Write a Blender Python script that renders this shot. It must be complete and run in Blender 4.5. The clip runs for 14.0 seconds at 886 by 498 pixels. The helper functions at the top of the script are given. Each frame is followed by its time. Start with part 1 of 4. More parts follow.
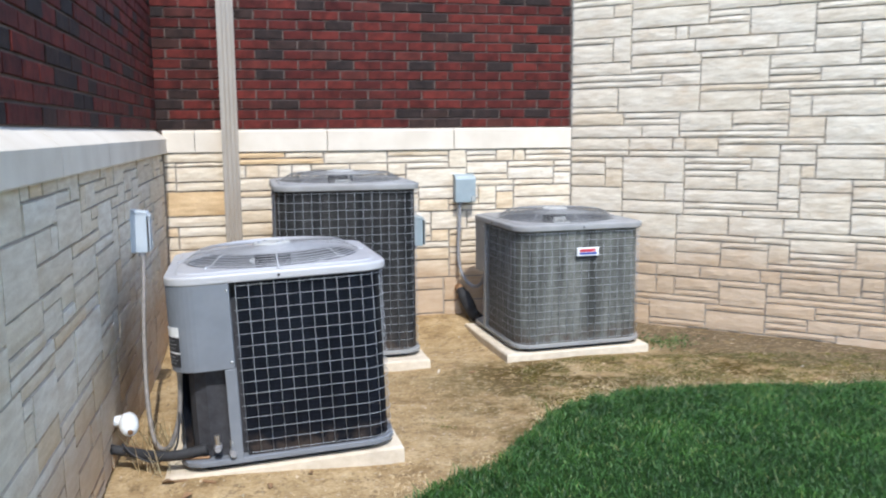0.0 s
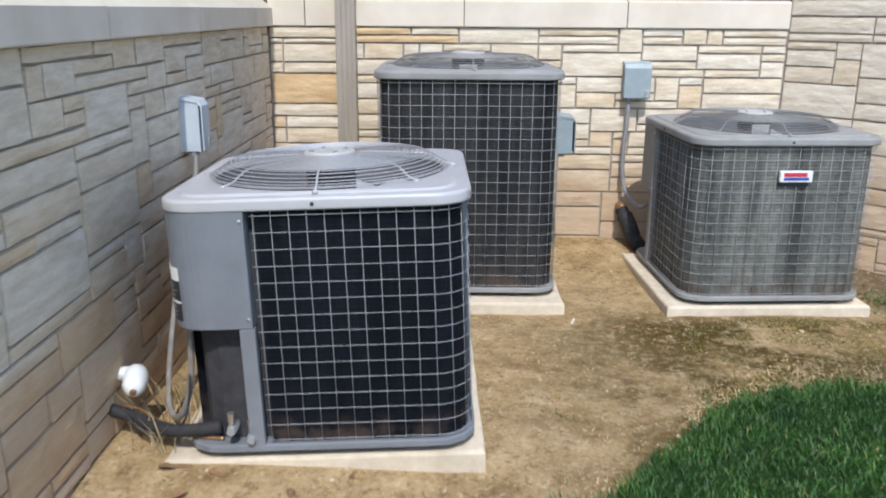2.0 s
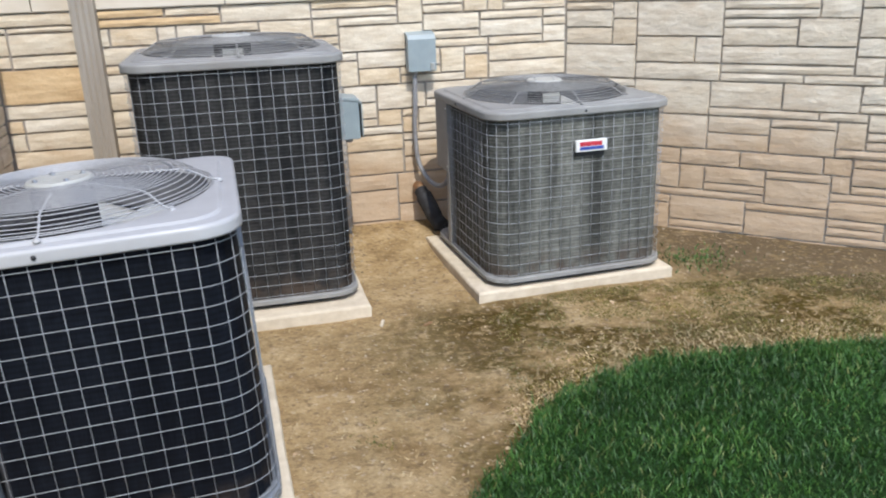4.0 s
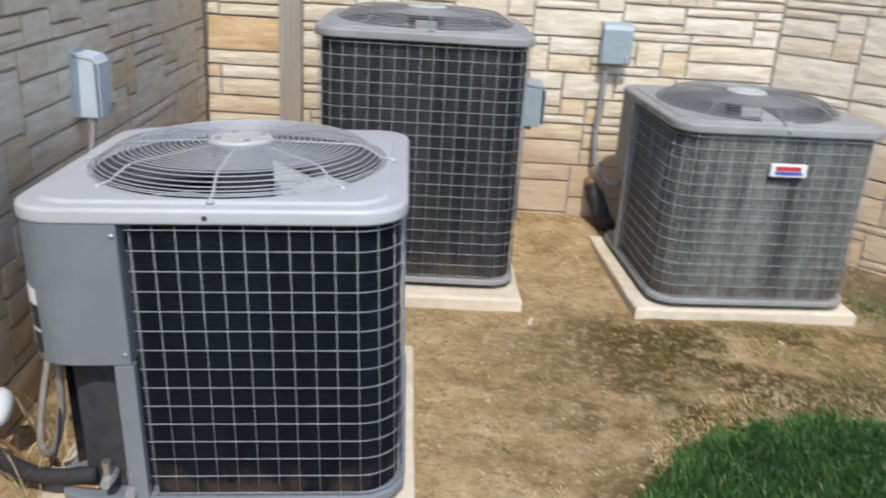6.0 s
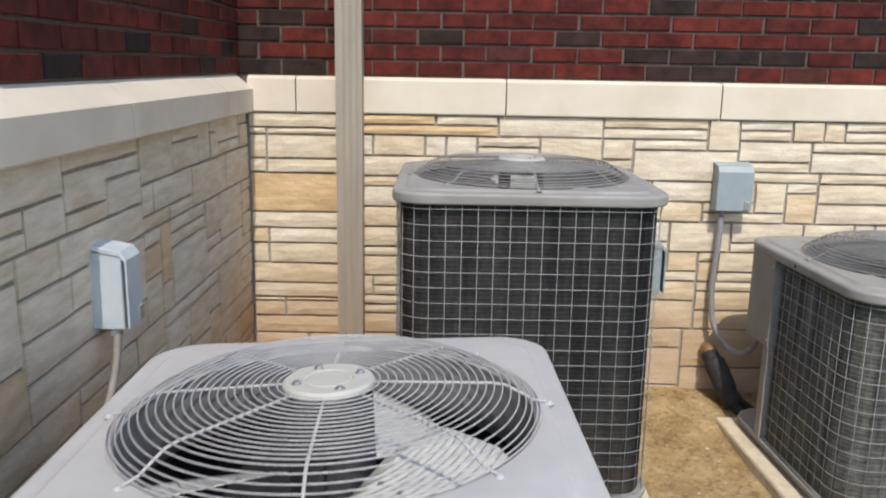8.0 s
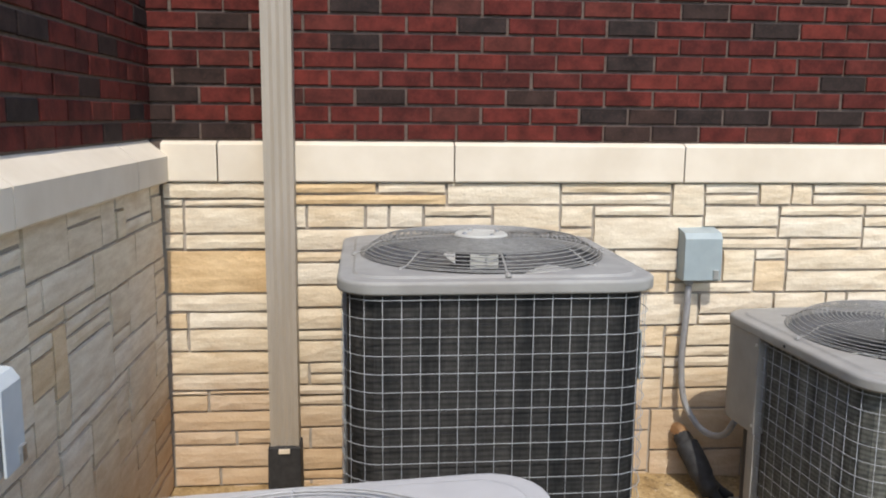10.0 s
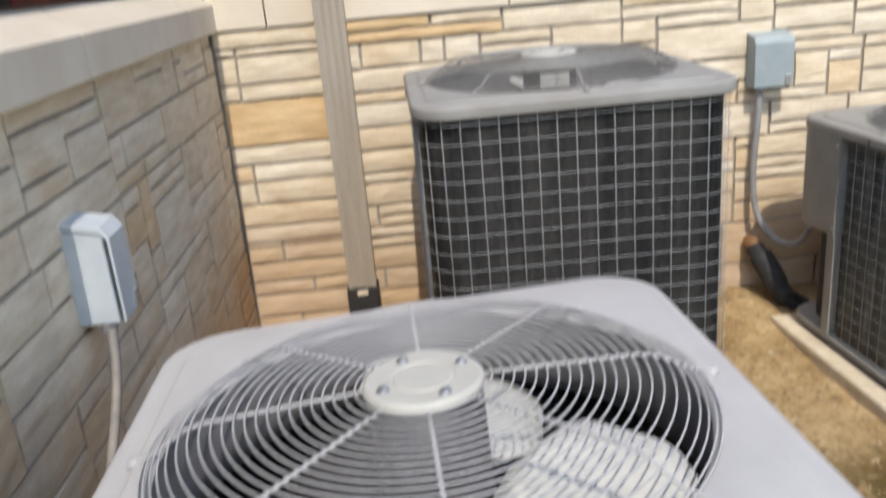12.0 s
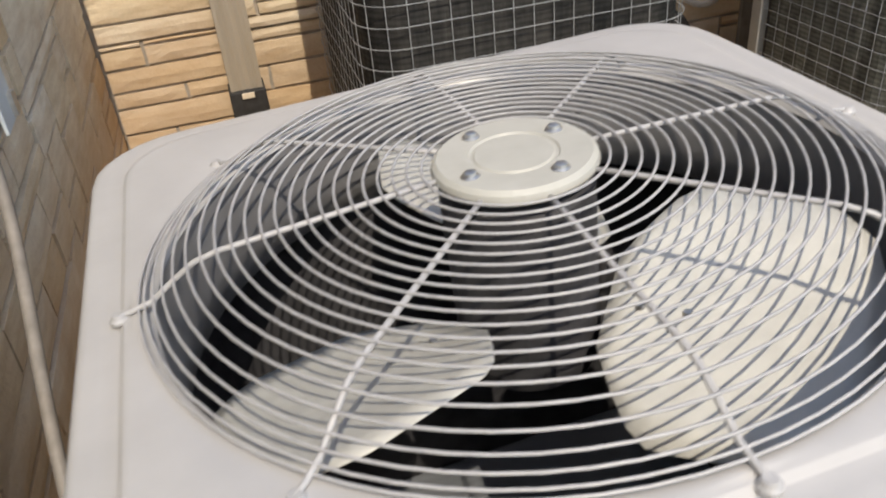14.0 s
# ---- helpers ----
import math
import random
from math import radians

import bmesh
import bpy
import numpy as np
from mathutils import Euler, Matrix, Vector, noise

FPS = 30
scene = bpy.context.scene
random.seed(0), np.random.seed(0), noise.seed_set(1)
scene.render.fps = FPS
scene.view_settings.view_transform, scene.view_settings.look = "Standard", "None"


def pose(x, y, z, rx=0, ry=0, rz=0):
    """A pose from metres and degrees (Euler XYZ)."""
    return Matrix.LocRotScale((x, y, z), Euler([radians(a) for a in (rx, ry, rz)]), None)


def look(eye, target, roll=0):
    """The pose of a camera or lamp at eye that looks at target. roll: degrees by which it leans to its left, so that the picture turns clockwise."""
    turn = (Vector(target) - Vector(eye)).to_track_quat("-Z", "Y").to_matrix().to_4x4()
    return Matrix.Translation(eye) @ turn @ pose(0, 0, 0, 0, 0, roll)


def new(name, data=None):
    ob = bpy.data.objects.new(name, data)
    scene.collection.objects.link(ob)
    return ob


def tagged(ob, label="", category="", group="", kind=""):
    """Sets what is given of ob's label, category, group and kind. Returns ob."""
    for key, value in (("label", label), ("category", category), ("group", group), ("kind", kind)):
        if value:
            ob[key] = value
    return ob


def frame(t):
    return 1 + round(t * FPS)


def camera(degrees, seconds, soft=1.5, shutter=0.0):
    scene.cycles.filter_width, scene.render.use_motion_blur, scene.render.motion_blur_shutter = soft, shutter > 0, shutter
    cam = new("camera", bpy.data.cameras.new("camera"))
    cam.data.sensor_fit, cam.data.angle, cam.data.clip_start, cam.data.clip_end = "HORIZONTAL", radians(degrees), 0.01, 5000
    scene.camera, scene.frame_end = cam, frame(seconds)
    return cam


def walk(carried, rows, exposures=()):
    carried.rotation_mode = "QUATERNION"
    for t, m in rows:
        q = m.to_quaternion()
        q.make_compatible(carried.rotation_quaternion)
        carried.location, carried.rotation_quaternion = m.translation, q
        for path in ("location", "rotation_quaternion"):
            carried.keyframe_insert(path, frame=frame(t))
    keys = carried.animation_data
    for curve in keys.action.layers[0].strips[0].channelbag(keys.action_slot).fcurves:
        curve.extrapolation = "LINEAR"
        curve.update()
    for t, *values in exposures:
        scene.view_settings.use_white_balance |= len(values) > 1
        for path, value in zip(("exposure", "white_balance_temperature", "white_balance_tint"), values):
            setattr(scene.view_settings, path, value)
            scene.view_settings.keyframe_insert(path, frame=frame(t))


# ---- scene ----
cam = camera(56.5, 14.0, soft=1.9, shutter=0.5)
PATH = [
    (0, (-0.623, -0.141, 1.554), (-0.189, 1.791, 1.27), -0.5),
    (0.5, (-0.467, 0.089, 1.511), (-0.17, 2.035, 1.157), 1.1),
    (1, (-0.375, 0.41, 1.509), (-0.146, 2.337, 1.026), 2.8),
    (1.5, (-0.239, 0.682, 1.5), (-0.094, 2.603, 0.965), 1.1),
    (2, (-0.135, 0.979, 1.509), (-0.167, 2.9, 0.952), 0.4),
    (2.5, (-0.176, 1.219, 1.542), (-0.138, 3.144, 1.0), -0.3),
    (3, (-0.143, 1.35, 1.561), (0.116, 3.252, 0.997), -1.5),
    (3.2, (-0.113, 1.348, 1.562), (0.201, 3.236, 0.981), -2.4),
    (5.3, (-0.031, 1.413, 1.54), (0.485, 3.202, 0.808), 0.4),
    (5.5, (-0.043, 1.391, 1.565), (0.333, 3.215, 0.835), 3.3),
    (5.6, (-0.051, 1.442, 1.563), (0.244, 3.284, 0.842), 1.7),
    (6, (-0.058, 1.507, 1.605), (-0.003, 3.375, 0.892), 3.6),
    (6.5, (-0.262, 1.702, 1.581), (-0.323, 3.606, 0.971), 3.3),
    (7, (-0.341, 1.836, 1.599), (-0.451, 3.759, 1.06), 2.2),
    (7.2, (-0.333, 1.911, 1.608), (-0.449, 3.84, 1.094), 1.3),
    (7.5, (-0.327, 2.085, 1.625), (-0.415, 4.024, 1.145), 0.7),
    (8, (-0.344, 2.281, 1.633), (-0.36, 4.234, 1.196), 1.0),
    (8.5, (-0.458, 2.452, 1.653), (-0.395, 4.407, 1.234), 1.4),
    (9, (-0.475, 2.57, 1.668), (-0.353, 4.53, 1.275), 1.5),
    (9.2, (-0.467, 2.598, 1.671), (-0.319, 4.56, 1.295), 1.4),
    (11.3, (-0.429, 2.761, 1.690), (-0.227, 4.734, 1.410), -2.2),
    (11.4, (-0.463, 2.729, 1.692), (-0.263, 4.695, 1.366), -3.6),
    (11.5, (-0.484, 2.74, 1.686), (-0.317, 4.701, 1.309), -3.6),
    (12, (-0.559, 2.709, 1.597), (-0.494, 4.597, 0.94), -5.1),
    (12.5, (-0.604, 2.885, 1.501), (-0.528, 4.675, 0.614), -5.1),
    (13, (-0.62, 2.97, 1.448), (-0.473, 4.676, 0.413), -6.9),
    (13.5, (-0.707, 3.02, 1.461), (-0.418, 4.682, 0.389), -6.7),
    (14, (-0.822, 3.028, 1.441), (-0.438, 4.652, 0.339), -5.8),
]

EXPOSURES = [(0.0, 1.08, 5850, 10), (1.2, 0.95, 5950, 10), (2.0, 0.84, 5950, 10), (3.0, 0.80, 6100, 10), (5.5, 0.81, 6100, 10), (6.5, 0.80, 6300, 10), (7.4, 0.68, 6600, 10), (8.0, 0.73, 6600, 10), (9.0, 0.81, 6600, 10), (11.5, 0.84, 6600, 10), (12.5, 0.83, 6850, 10), (14.0, 0.83, 7300, 10)]
walk(cam, [(t, look(eye, target, roll)) for t, eye, target, roll in PATH], EXPOSURES)

# ---- light ----
SUN_AZ, SUN_EL = -2.0, 54.0          # degrees from +y towards +x in which the light travels, and the sun's height
world = bpy.data.worlds.new("sky")
scene.world = world
world.use_nodes = True
wn = world.node_tree.nodes
sky = wn.new("ShaderNodeTexSky")
sky.sky_type = "NISHITA"
sky.sun_disc = False
sky.sun_elevation = radians(SUN_EL)
sky.sun_rotation = radians(SUN_AZ + 180)
wn["Background"].inputs["Strength"].default_value = 0.15
world.node_tree.links.new(sky.outputs[0], wn["Background"].inputs["Color"])
sun_data = bpy.data.lights.new("sun", "SUN")
sun_data.energy, sun_data.angle, sun_data.color = 2.05, radians(0.6), (1.0, 0.935, 0.84)
sun_lamp = new("sun", sun_data)
travel = Vector((math.sin(radians(SUN_AZ)) * math.cos(radians(SUN_EL)), math.cos(radians(SUN_AZ)) * math.cos(radians(SUN_EL)), -math.sin(radians(SUN_EL))))
sun_lamp.matrix_world = Matrix.Translation((-3, -4, 8)) @ travel.to_track_quat("-Z", "Y").to_matrix().to_4x4()


# ---- materials ----
def node(nt, kind, **inputs):
    n = nt.nodes.new(kind)
    for key, value in inputs.items():
        n.inputs[key.replace("_", " ")].default_value = value
    return n


def ramp(nt, fac, stops):
    r = nt.nodes.new("ShaderNodeValToRGB")
    while len(r.color_ramp.elements) < len(stops):
        r.color_ramp.elements.new(0.5)
    for e, (p, c) in zip(r.color_ramp.elements, stops):
        e.position, e.color = p, (*c, 1)
    nt.links.new(fac, r.inputs[0])
    return r.outputs[0]


def mix(nt, fac, a, b, mode="MIX"):
    m = nt.nodes.new("ShaderNodeMix")
    m.data_type, m.blend_type = "RGBA", mode
    for socket, v in ((m.inputs[0], fac), (m.inputs[6], a), (m.inputs[7], b)):
        if isinstance(v, (int, float)):
            socket.default_value = v
        elif isinstance(v, tuple):
            socket.default_value = (*v, 1)
        else:
            nt.links.new(v, socket)
    return m.outputs[2]


def noise_tex(nt, coords, scale, detail=4.0, rough=0.55, stretch=None):
    n = node(nt, "ShaderNodeTexNoise", Scale=scale, Detail=detail, Roughness=rough)
    if stretch:
        mp = nt.nodes.new("ShaderNodeMapping")
        mp.inputs["Scale"].default_value = stretch
        nt.links.new(coords, mp.inputs["Vector"])
        coords = mp.outputs[0]
    nt.links.new(coords, n.inputs["Vector"])
    return n.outputs[0]


def base_mat(name, rough=0.8, metal=0.0):
    m = bpy.data.materials.new(name)
    m.use_nodes = True
    nt = m.node_tree
    b = nt.nodes["Principled BSDF"]
    b.inputs["Roughness"].default_value, b.inputs["Metallic"].default_value = rough, metal
    geo = nt.nodes.new("ShaderNodeNewGeometry")
    return m, nt, b, geo.outputs["Position"]


def bump(nt, b, height, strength, distance):
    n = node(nt, "ShaderNodeBump", Strength=strength, Distance=distance)
    nt.links.new(height, n.inputs["Height"])
    nt.links.new(n.outputs[0], b.inputs["Normal"])


def simple(name, lo, hi, scale=30.0, rough=0.6, metal=0.0, bumpy=0.15, dist=0.002, grime=0.0, stretch=None):
    """Two-scale mottled paint, metal, plastic or concrete."""
    m, nt, b, pos = base_mat(name, rough, metal)
    c = ramp(nt, noise_tex(nt, pos, scale, stretch=stretch), [(0.3, lo), (0.7, hi)])
    if grime:
        g = ramp(nt, noise_tex(nt, pos, scale * 0.17, 6.0, 0.65), [(0.45, (0, 0, 0)), (0.75, (grime, grime, grime))])
        c = mix(nt, g, c, (0.17, 0.12, 0.08))
    nt.links.new(c, b.inputs["Base Color"])
    bump(nt, b, noise_tex(nt, pos, scale * 4), bumpy, dist)
    r = nt.nodes.new("ShaderNodeMapRange")
    nt.links.new(noise_tex(nt, pos, scale * 0.6), r.inputs[0])
    r.inputs[3].default_value, r.inputs[4].default_value = max(0.02, rough - 0.12), min(1, rough + 0.12)
    nt.links.new(r.outputs[0], b.inputs["Roughness"])
    return m


def stone_mat(name, splash, tints):
    """Split limestone: each block has its own tint, with sediment bands, rust blooms and soil splash near the ground."""
    m, nt, b, pos = base_mat(name, 0.9)
    info = nt.nodes.new("ShaderNodeObjectInfo")
    tint = ramp(nt, info.outputs["Random"], tints)
    bands = ramp(nt, noise_tex(nt, pos, 7.0, 5.0, 0.6, (1, 1, 5)), [(0.35, (0.86, 0.80, 0.72)), (0.65, (1.06, 1.04, 1.0))])
    c = mix(nt, 1.0, tint, bands, "MULTIPLY")
    rust = ramp(nt, noise_tex(nt, pos, 3.1, 5.0, 0.6, (1, 1, 2)), [(0.56, (0, 0, 0)), (0.78, (0.55, 0.55, 0.55))])
    c = mix(nt, rust, c, (0.52, 0.34, 0.17))
    grain = ramp(nt, noise_tex(nt, pos, 160.0, 3.0, 0.7), [(0.3, (0.91, 0.91, 0.91)), (0.7, (1.05, 1.05, 1.05))])
    c = mix(nt, 1.0, c, grain, "MULTIPLY")
    # soil thrown up by rain, with a ragged upper limit
    sep = nt.nodes.new("ShaderNodeSeparateXYZ")
    nt.links.new(pos, sep.inputs[0])
    wob = nt.nodes.new("ShaderNodeMath")
    wob.operation = "MULTIPLY_ADD"
    nt.links.new(noise_tex(nt, pos, 2.4, 4.0, 0.6), wob.inputs[0])
    wob.inputs[1].default_value = -0.55
    nt.links.new(sep.outputs[2], wob.inputs[2])
    soil = nt.nodes.new("ShaderNodeMapRange")
    nt.links.new(wob.outputs[0], soil.inputs[0])
    soil.inputs[1].default_value, soil.inputs[2].default_value = splash - 0.36, splash - 0.10
    soil.inputs[3].default_value, soil.inputs[4].default_value = 0.6, 0.0
    c = mix(nt, soil.outputs[0], c, mix(nt, noise_tex(nt, pos, 9.0, 5.0, 0.7), (0.32, 0.185, 0.095), (0.54, 0.36, 0.20)))
    nt.links.new(c, b.inputs["Base Color"])
    h = mix(nt, 0.22, noise_tex(nt, pos, 13.0, 4.0, 0.5, (1, 1, 1.7)), noise_tex(nt, pos, 80.0, 3.0, 0.6))
    bump(nt, b, h, 0.75, 0.013)
    return m


def brick_mat():
    m, nt, b, pos = base_mat("brick", 0.85)
    info = nt.nodes.new("ShaderNodeObjectInfo")
    tint = ramp(nt, info.outputs["Random"], [(0.0, (0.085, 0.017, 0.014)), (0.25, (0.125, 0.024, 0.018)), (0.5, (0.072, 0.015, 0.013)), (0.70, (0.105, 0.026, 0.020)), (0.76, (0.040, 0.024, 0.020)), (1.0, (0.026, 0.020, 0.019))])
    b.inputs["Specular IOR Level"].default_value = 0.2
    blot = ramp(nt, noise_tex(nt, pos, 14.0, 5.0, 0.65), [(0.30, (0.42, 0.42, 0.42)), (0.70, (1.35, 1.25, 1.2))])
    c = mix(nt, 1.0, tint, blot, "MULTIPLY")
    c = mix(nt, ramp(nt, noise_tex(nt, pos, 120.0, 3.0, 0.7), [(0.55, (0, 0, 0)), (0.9, (0.25, 0.25, 0.25))]), c, (0.26, 0.12, 0.09))
    nt.links.new(c, b.inputs["Base Color"])
    bump(nt, b, noise_tex(nt, pos, 110.0, 4.0, 0.7), 0.5, 0.003)
    return m


def ground_mat(name, lawn):
    m, nt, b, pos = base_mat(name, 0.95)
    b.inputs["Specular IOR Level"].default_value = 0.12
    big = noise_tex(nt, pos, 1.3, 5.0, 0.6)
    mid = noise_tex(nt, pos, 7.0, 6.0, 0.65)
    fine = noise_tex(nt, pos, 60.0, 5.0, 0.7)
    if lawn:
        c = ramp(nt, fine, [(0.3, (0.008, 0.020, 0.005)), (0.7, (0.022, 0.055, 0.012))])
    else:
        c = ramp(nt, mid, [(0.32, (0.245, 0.163, 0.076)), (0.5, (0.39, 0.278, 0.140)), (0.66, (0.50, 0.375, 0.210))])
        sep = nt.nodes.new("ShaderNodeSeparateXYZ")
        nt.links.new(pos, sep.inputs[0])
        east, north = nt.nodes.new("ShaderNodeMapRange"), nt.nodes.new("ShaderNodeMapRange")
        nt.links.new(sep.outputs[0], east.inputs[0])
        east.inputs[1].default_value, east.inputs[2].default_value = 0.1, 0.75
        nt.links.new(sep.outputs[1], north.inputs[0])
        north.inputs[1].default_value, north.inputs[2].default_value = 4.92, 4.66
        growth = mix(nt, 1.0, east.outputs[0], north.outputs[0], "MULTIPLY")
        beside = nt.nodes.new("ShaderNodeMapRange")
        nt.links.new(sep.outputs[0], beside.inputs[0])
        beside.inputs[1].default_value, beside.inputs[2].default_value = 1.85, 2.2
        growth = mix(nt, 1.0, growth, beside.outputs[0], "LIGHTEN")
        # thin moss and trodden weeds that spread from the lawn
        patch = ramp(nt, noise_tex(nt, pos, 2.6, 4.0, 0.6), [(0.40, (0.22, 0.22, 0.22)), (0.49, (1, 1, 1))])
        crumb = ramp(nt, noise_tex(nt, pos, 24.0, 4.0, 0.62), [(0.36, (0.40, 0.40, 0.40)), (0.50, (1, 1, 1))])
        moss = mix(nt, 1.0, mix(nt, 1.0, growth, patch, "MULTIPLY"), crumb, "MULTIPLY")
        c = mix(nt, moss, c, mix(nt, noise_tex(nt, pos, 5.0, 3.0, 0.5), (0.066, 0.056, 0.007), (0.088, 0.050, 0.014)))
        # darker, greyer soil towards the splayed wall
        plan_sum = nt.nodes.new("ShaderNodeMath")
        plan_sum.operation = "ADD"
        nt.links.new(sep.outputs[0], plan_sum.inputs[0])
        nt.links.new(sep.outputs[1], plan_sum.inputs[1])
        near = nt.nodes.new("ShaderNodeMapRange")
        nt.links.new(plan_sum.outputs[0], near.inputs[0])
        near.inputs[1].default_value, near.inputs[2].default_value = 6.75, 7.25
        near.inputs[4].default_value = 0.75
        c = mix(nt, mix(nt, 1.0, near.outputs[0], crumb, "MULTIPLY"), c, (0.15, 0.112, 0.070))
        c = mix(nt, ramp(nt, big, [(0.48, (0, 0, 0)), (0.68, (0.3, 0.3, 0.3))]), c, (0.22, 0.165, 0.09))
        c = mix(nt, ramp(nt, noise_tex(nt, pos, 26.0, 5.0, 0.7), [(0.54, (0, 0, 0)), (0.64, (0.6, 0.6, 0.6))]), c, (0.135, 0.092, 0.055))
        c = mix(nt, ramp(nt, noise_tex(nt, pos, 38.0, 4.0, 0.6), [(0.60, (0, 0, 0)), (0.70, (0.6, 0.6, 0.6))]), c, (0.56, 0.46, 0.34))
        c = mix(nt, 1.0, c, ramp(nt, fine, [(0.3, (0.72, 0.70, 0.68)), (0.7, (1.2, 1.2, 1.2))]), "MULTIPLY")
    nt.links.new(c, b.inputs["Base Color"])
    bump(nt, b, mix(nt, 0.5, mid, fine), 0.9, 0.02)
    return m


def island_mat(name, stops, rough=0.8):
    """For loose stuff: each blade, straw or pebble takes its own tint."""
    m, nt, b, pos = base_mat(name, rough)
    geo = nt.nodes.new("ShaderNodeNewGeometry")
    c = ramp(nt, geo.outputs["Random Per Island"], stops)
    c = mix(nt, 1.0, c, ramp(nt, noise_tex(nt, pos, 3.2, 4.0, 0.6), [(0.32, (0.52, 0.58, 0.5)), (0.5, (0.95, 0.95, 0.9)), (0.68, (1.5, 1.38, 1.25))]), "MULTIPLY")
    nt.links.new(c, b.inputs["Base Color"])
    return m


def coil_mat(name, lo, hi):
    """Finned coil: fine upright fins in rows, dented and dusty in upright streaks."""
    m, nt, b, pos = base_mat(name, 0.7)
    b.inputs["Specular IOR Level"].default_value = 0.12
    streak = noise_tex(nt, pos, 9.0, 5.0, 0.6, (1.6, 1.6, 0.12))
    c = ramp(nt, streak, [(0.32, lo), (0.68, hi)])
    c = mix(nt, 1.0, c, ramp(nt, noise_tex(nt, pos, 40.0, 3.0, 0.6), [(0.3, (0.7, 0.7, 0.7)), (0.7, (1.2, 1.2, 1.2))]), "MULTIPLY")
    w = node(nt, "ShaderNodeTexWave", Scale=20.0, Distortion=0.6)
    w.bands_direction = "Z"
    nt.links.new(pos, w.inputs["Vector"])
    c = mix(nt, 1.0, c, ramp(nt, w.outputs[1], [(0.2, (0.78, 0.78, 0.78)), (0.7, (1.1, 1.1, 1.1))]), "MULTIPLY")
    # soil dust caught low in the fins
    sep = nt.nodes.new("ShaderNodeSeparateXYZ")
    nt.links.new(pos, sep.inputs[0])
    low = nt.nodes.new("ShaderNodeMapRange")
    nt.links.new(sep.outputs[2], low.inputs[0])
    low.inputs[1].default_value, low.inputs[2].default_value = 0.31, 0.19
    low.inputs[4].default_value = 0.8
    dust = mix(nt, 1.0, low.outputs[0], ramp(nt, noise_tex(nt, pos, 11.0, 4.0, 0.6), [(0.42, (0, 0, 0)), (0.6, (1, 1, 1))]), "MULTIPLY")
    c = mix(nt, dust, c, (0.085, 0.062, 0.046))
    nt.links.new(c, b.inputs["Base Color"])
    bump(nt, b, noise_tex(nt, pos, 70.0, 2.0, 0.5, (1, 1, 0.1)), 0.6, 0.004)
    return m


M_STONE_RUST = stone_mat("rusty_limestone", 0.50, [(0.0, (0.64, 0.47, 0.27)), (1.0, (0.68, 0.52, 0.32))])
M_STONE = stone_mat("limestone", 0.50, [(0.0, (0.70, 0.615, 0.47)), (0.25, (0.74, 0.68, 0.57)), (0.45, (0.67, 0.59, 0.46)), (0.65, (0.74, 0.69, 0.59)), (0.82, (0.70, 0.62, 0.49)), (0.93, (0.68, 0.57, 0.41)), (1.0, (0.66, 0.51, 0.33))])
M_STONE_RIGHT = stone_mat("limestone_splashed", 0.64, [(0.0, (0.70, 0.62, 0.49)), (0.3, (0.74, 0.675, 0.56)), (0.55, (0.71, 0.635, 0.51)), (0.85, (0.73, 0.66, 0.545)), (1.0, (0.69, 0.59, 0.445))])
M_BRICK = brick_mat()
M_MORTAR = simple("grey_mortar", (0.27, 0.24, 0.20), (0.38, 0.335, 0.285), 45.0, 0.95, bumpy=0.5, dist=0.004)
M_MORTAR_PALE = simple("pale_mortar", (0.36, 0.315, 0.255), (0.48, 0.425, 0.35), 45.0, 0.95, bumpy=0.5, dist=0.004)
M_MORTAR_DARK = simple("brick_mortar", (0.085, 0.060, 0.050), (0.150, 0.112, 0.092), 45.0, 0.95, bumpy=0.5, dist=0.004)
M_BAND = simple("cut_limestone", (0.64, 0.56, 0.445), (0.72, 0.645, 0.53), 5.0, 0.85, bumpy=0.2, dist=0.002, grime=0.12)
M_SAND = ground_mat("dry_sandy_soil", False)
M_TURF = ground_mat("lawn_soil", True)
M_GRASS = island_mat("grass_blades", [(0.0, (0.015, 0.052, 0.008)), (0.5, (0.032, 0.104, 0.015)), (0.93, (0.075, 0.168, 0.030)), (1.0, (0.24, 0.24, 0.09))], 0.55)
M_STRAW = island_mat("dry_thatch", [(0.0, (0.42, 0.33, 0.19)), (0.6, (0.52, 0.43, 0.27)), (1.0, (0.20, 0.15, 0.08))], 0.9)
M_MOSS = island_mat("sparse_growth", [(0.0, (0.085, 0.090, 0.018)), (0.45, (0.15, 0.135, 0.030)), (0.8, (0.20, 0.15, 0.055)), (1.0, (0.42, 0.34, 0.20))], 0.9)
M_PEBBLE = island_mat("pebbles", [(0.0, (0.20, 0.14, 0.085)), (0.7, (0.36, 0.27, 0.175)), (0.95, (0.45, 0.37, 0.27)), (1.0, (0.62, 0.56, 0.48))], 0.9)
M_PAD = simple("pale_concrete", (0.56, 0.475, 0.35), (0.67, 0.585, 0.45), 22.0, 0.9, bumpy=0.35, dist=0.003, grime=0.35)
M_PAINT_LIGHT = simple("light_grey_paint", (0.415, 0.412, 0.414), (0.458, 0.455, 0.456), 12.0, 0.36, bumpy=0.06, dist=0.001, grime=0.05)
M_PAINT = simple("grey_paint", (0.16, 0.175, 0.195), (0.19, 0.205, 0.225), 12.0, 0.45, bumpy=0.06, dist=0.001, grime=0.10)
M_PAINT_OLD = simple("weathered_grey_paint", (0.235, 0.235, 0.225), (0.31, 0.307, 0.292), 9.0, 0.6, bumpy=0.12, dist=0.001, grime=0.30)
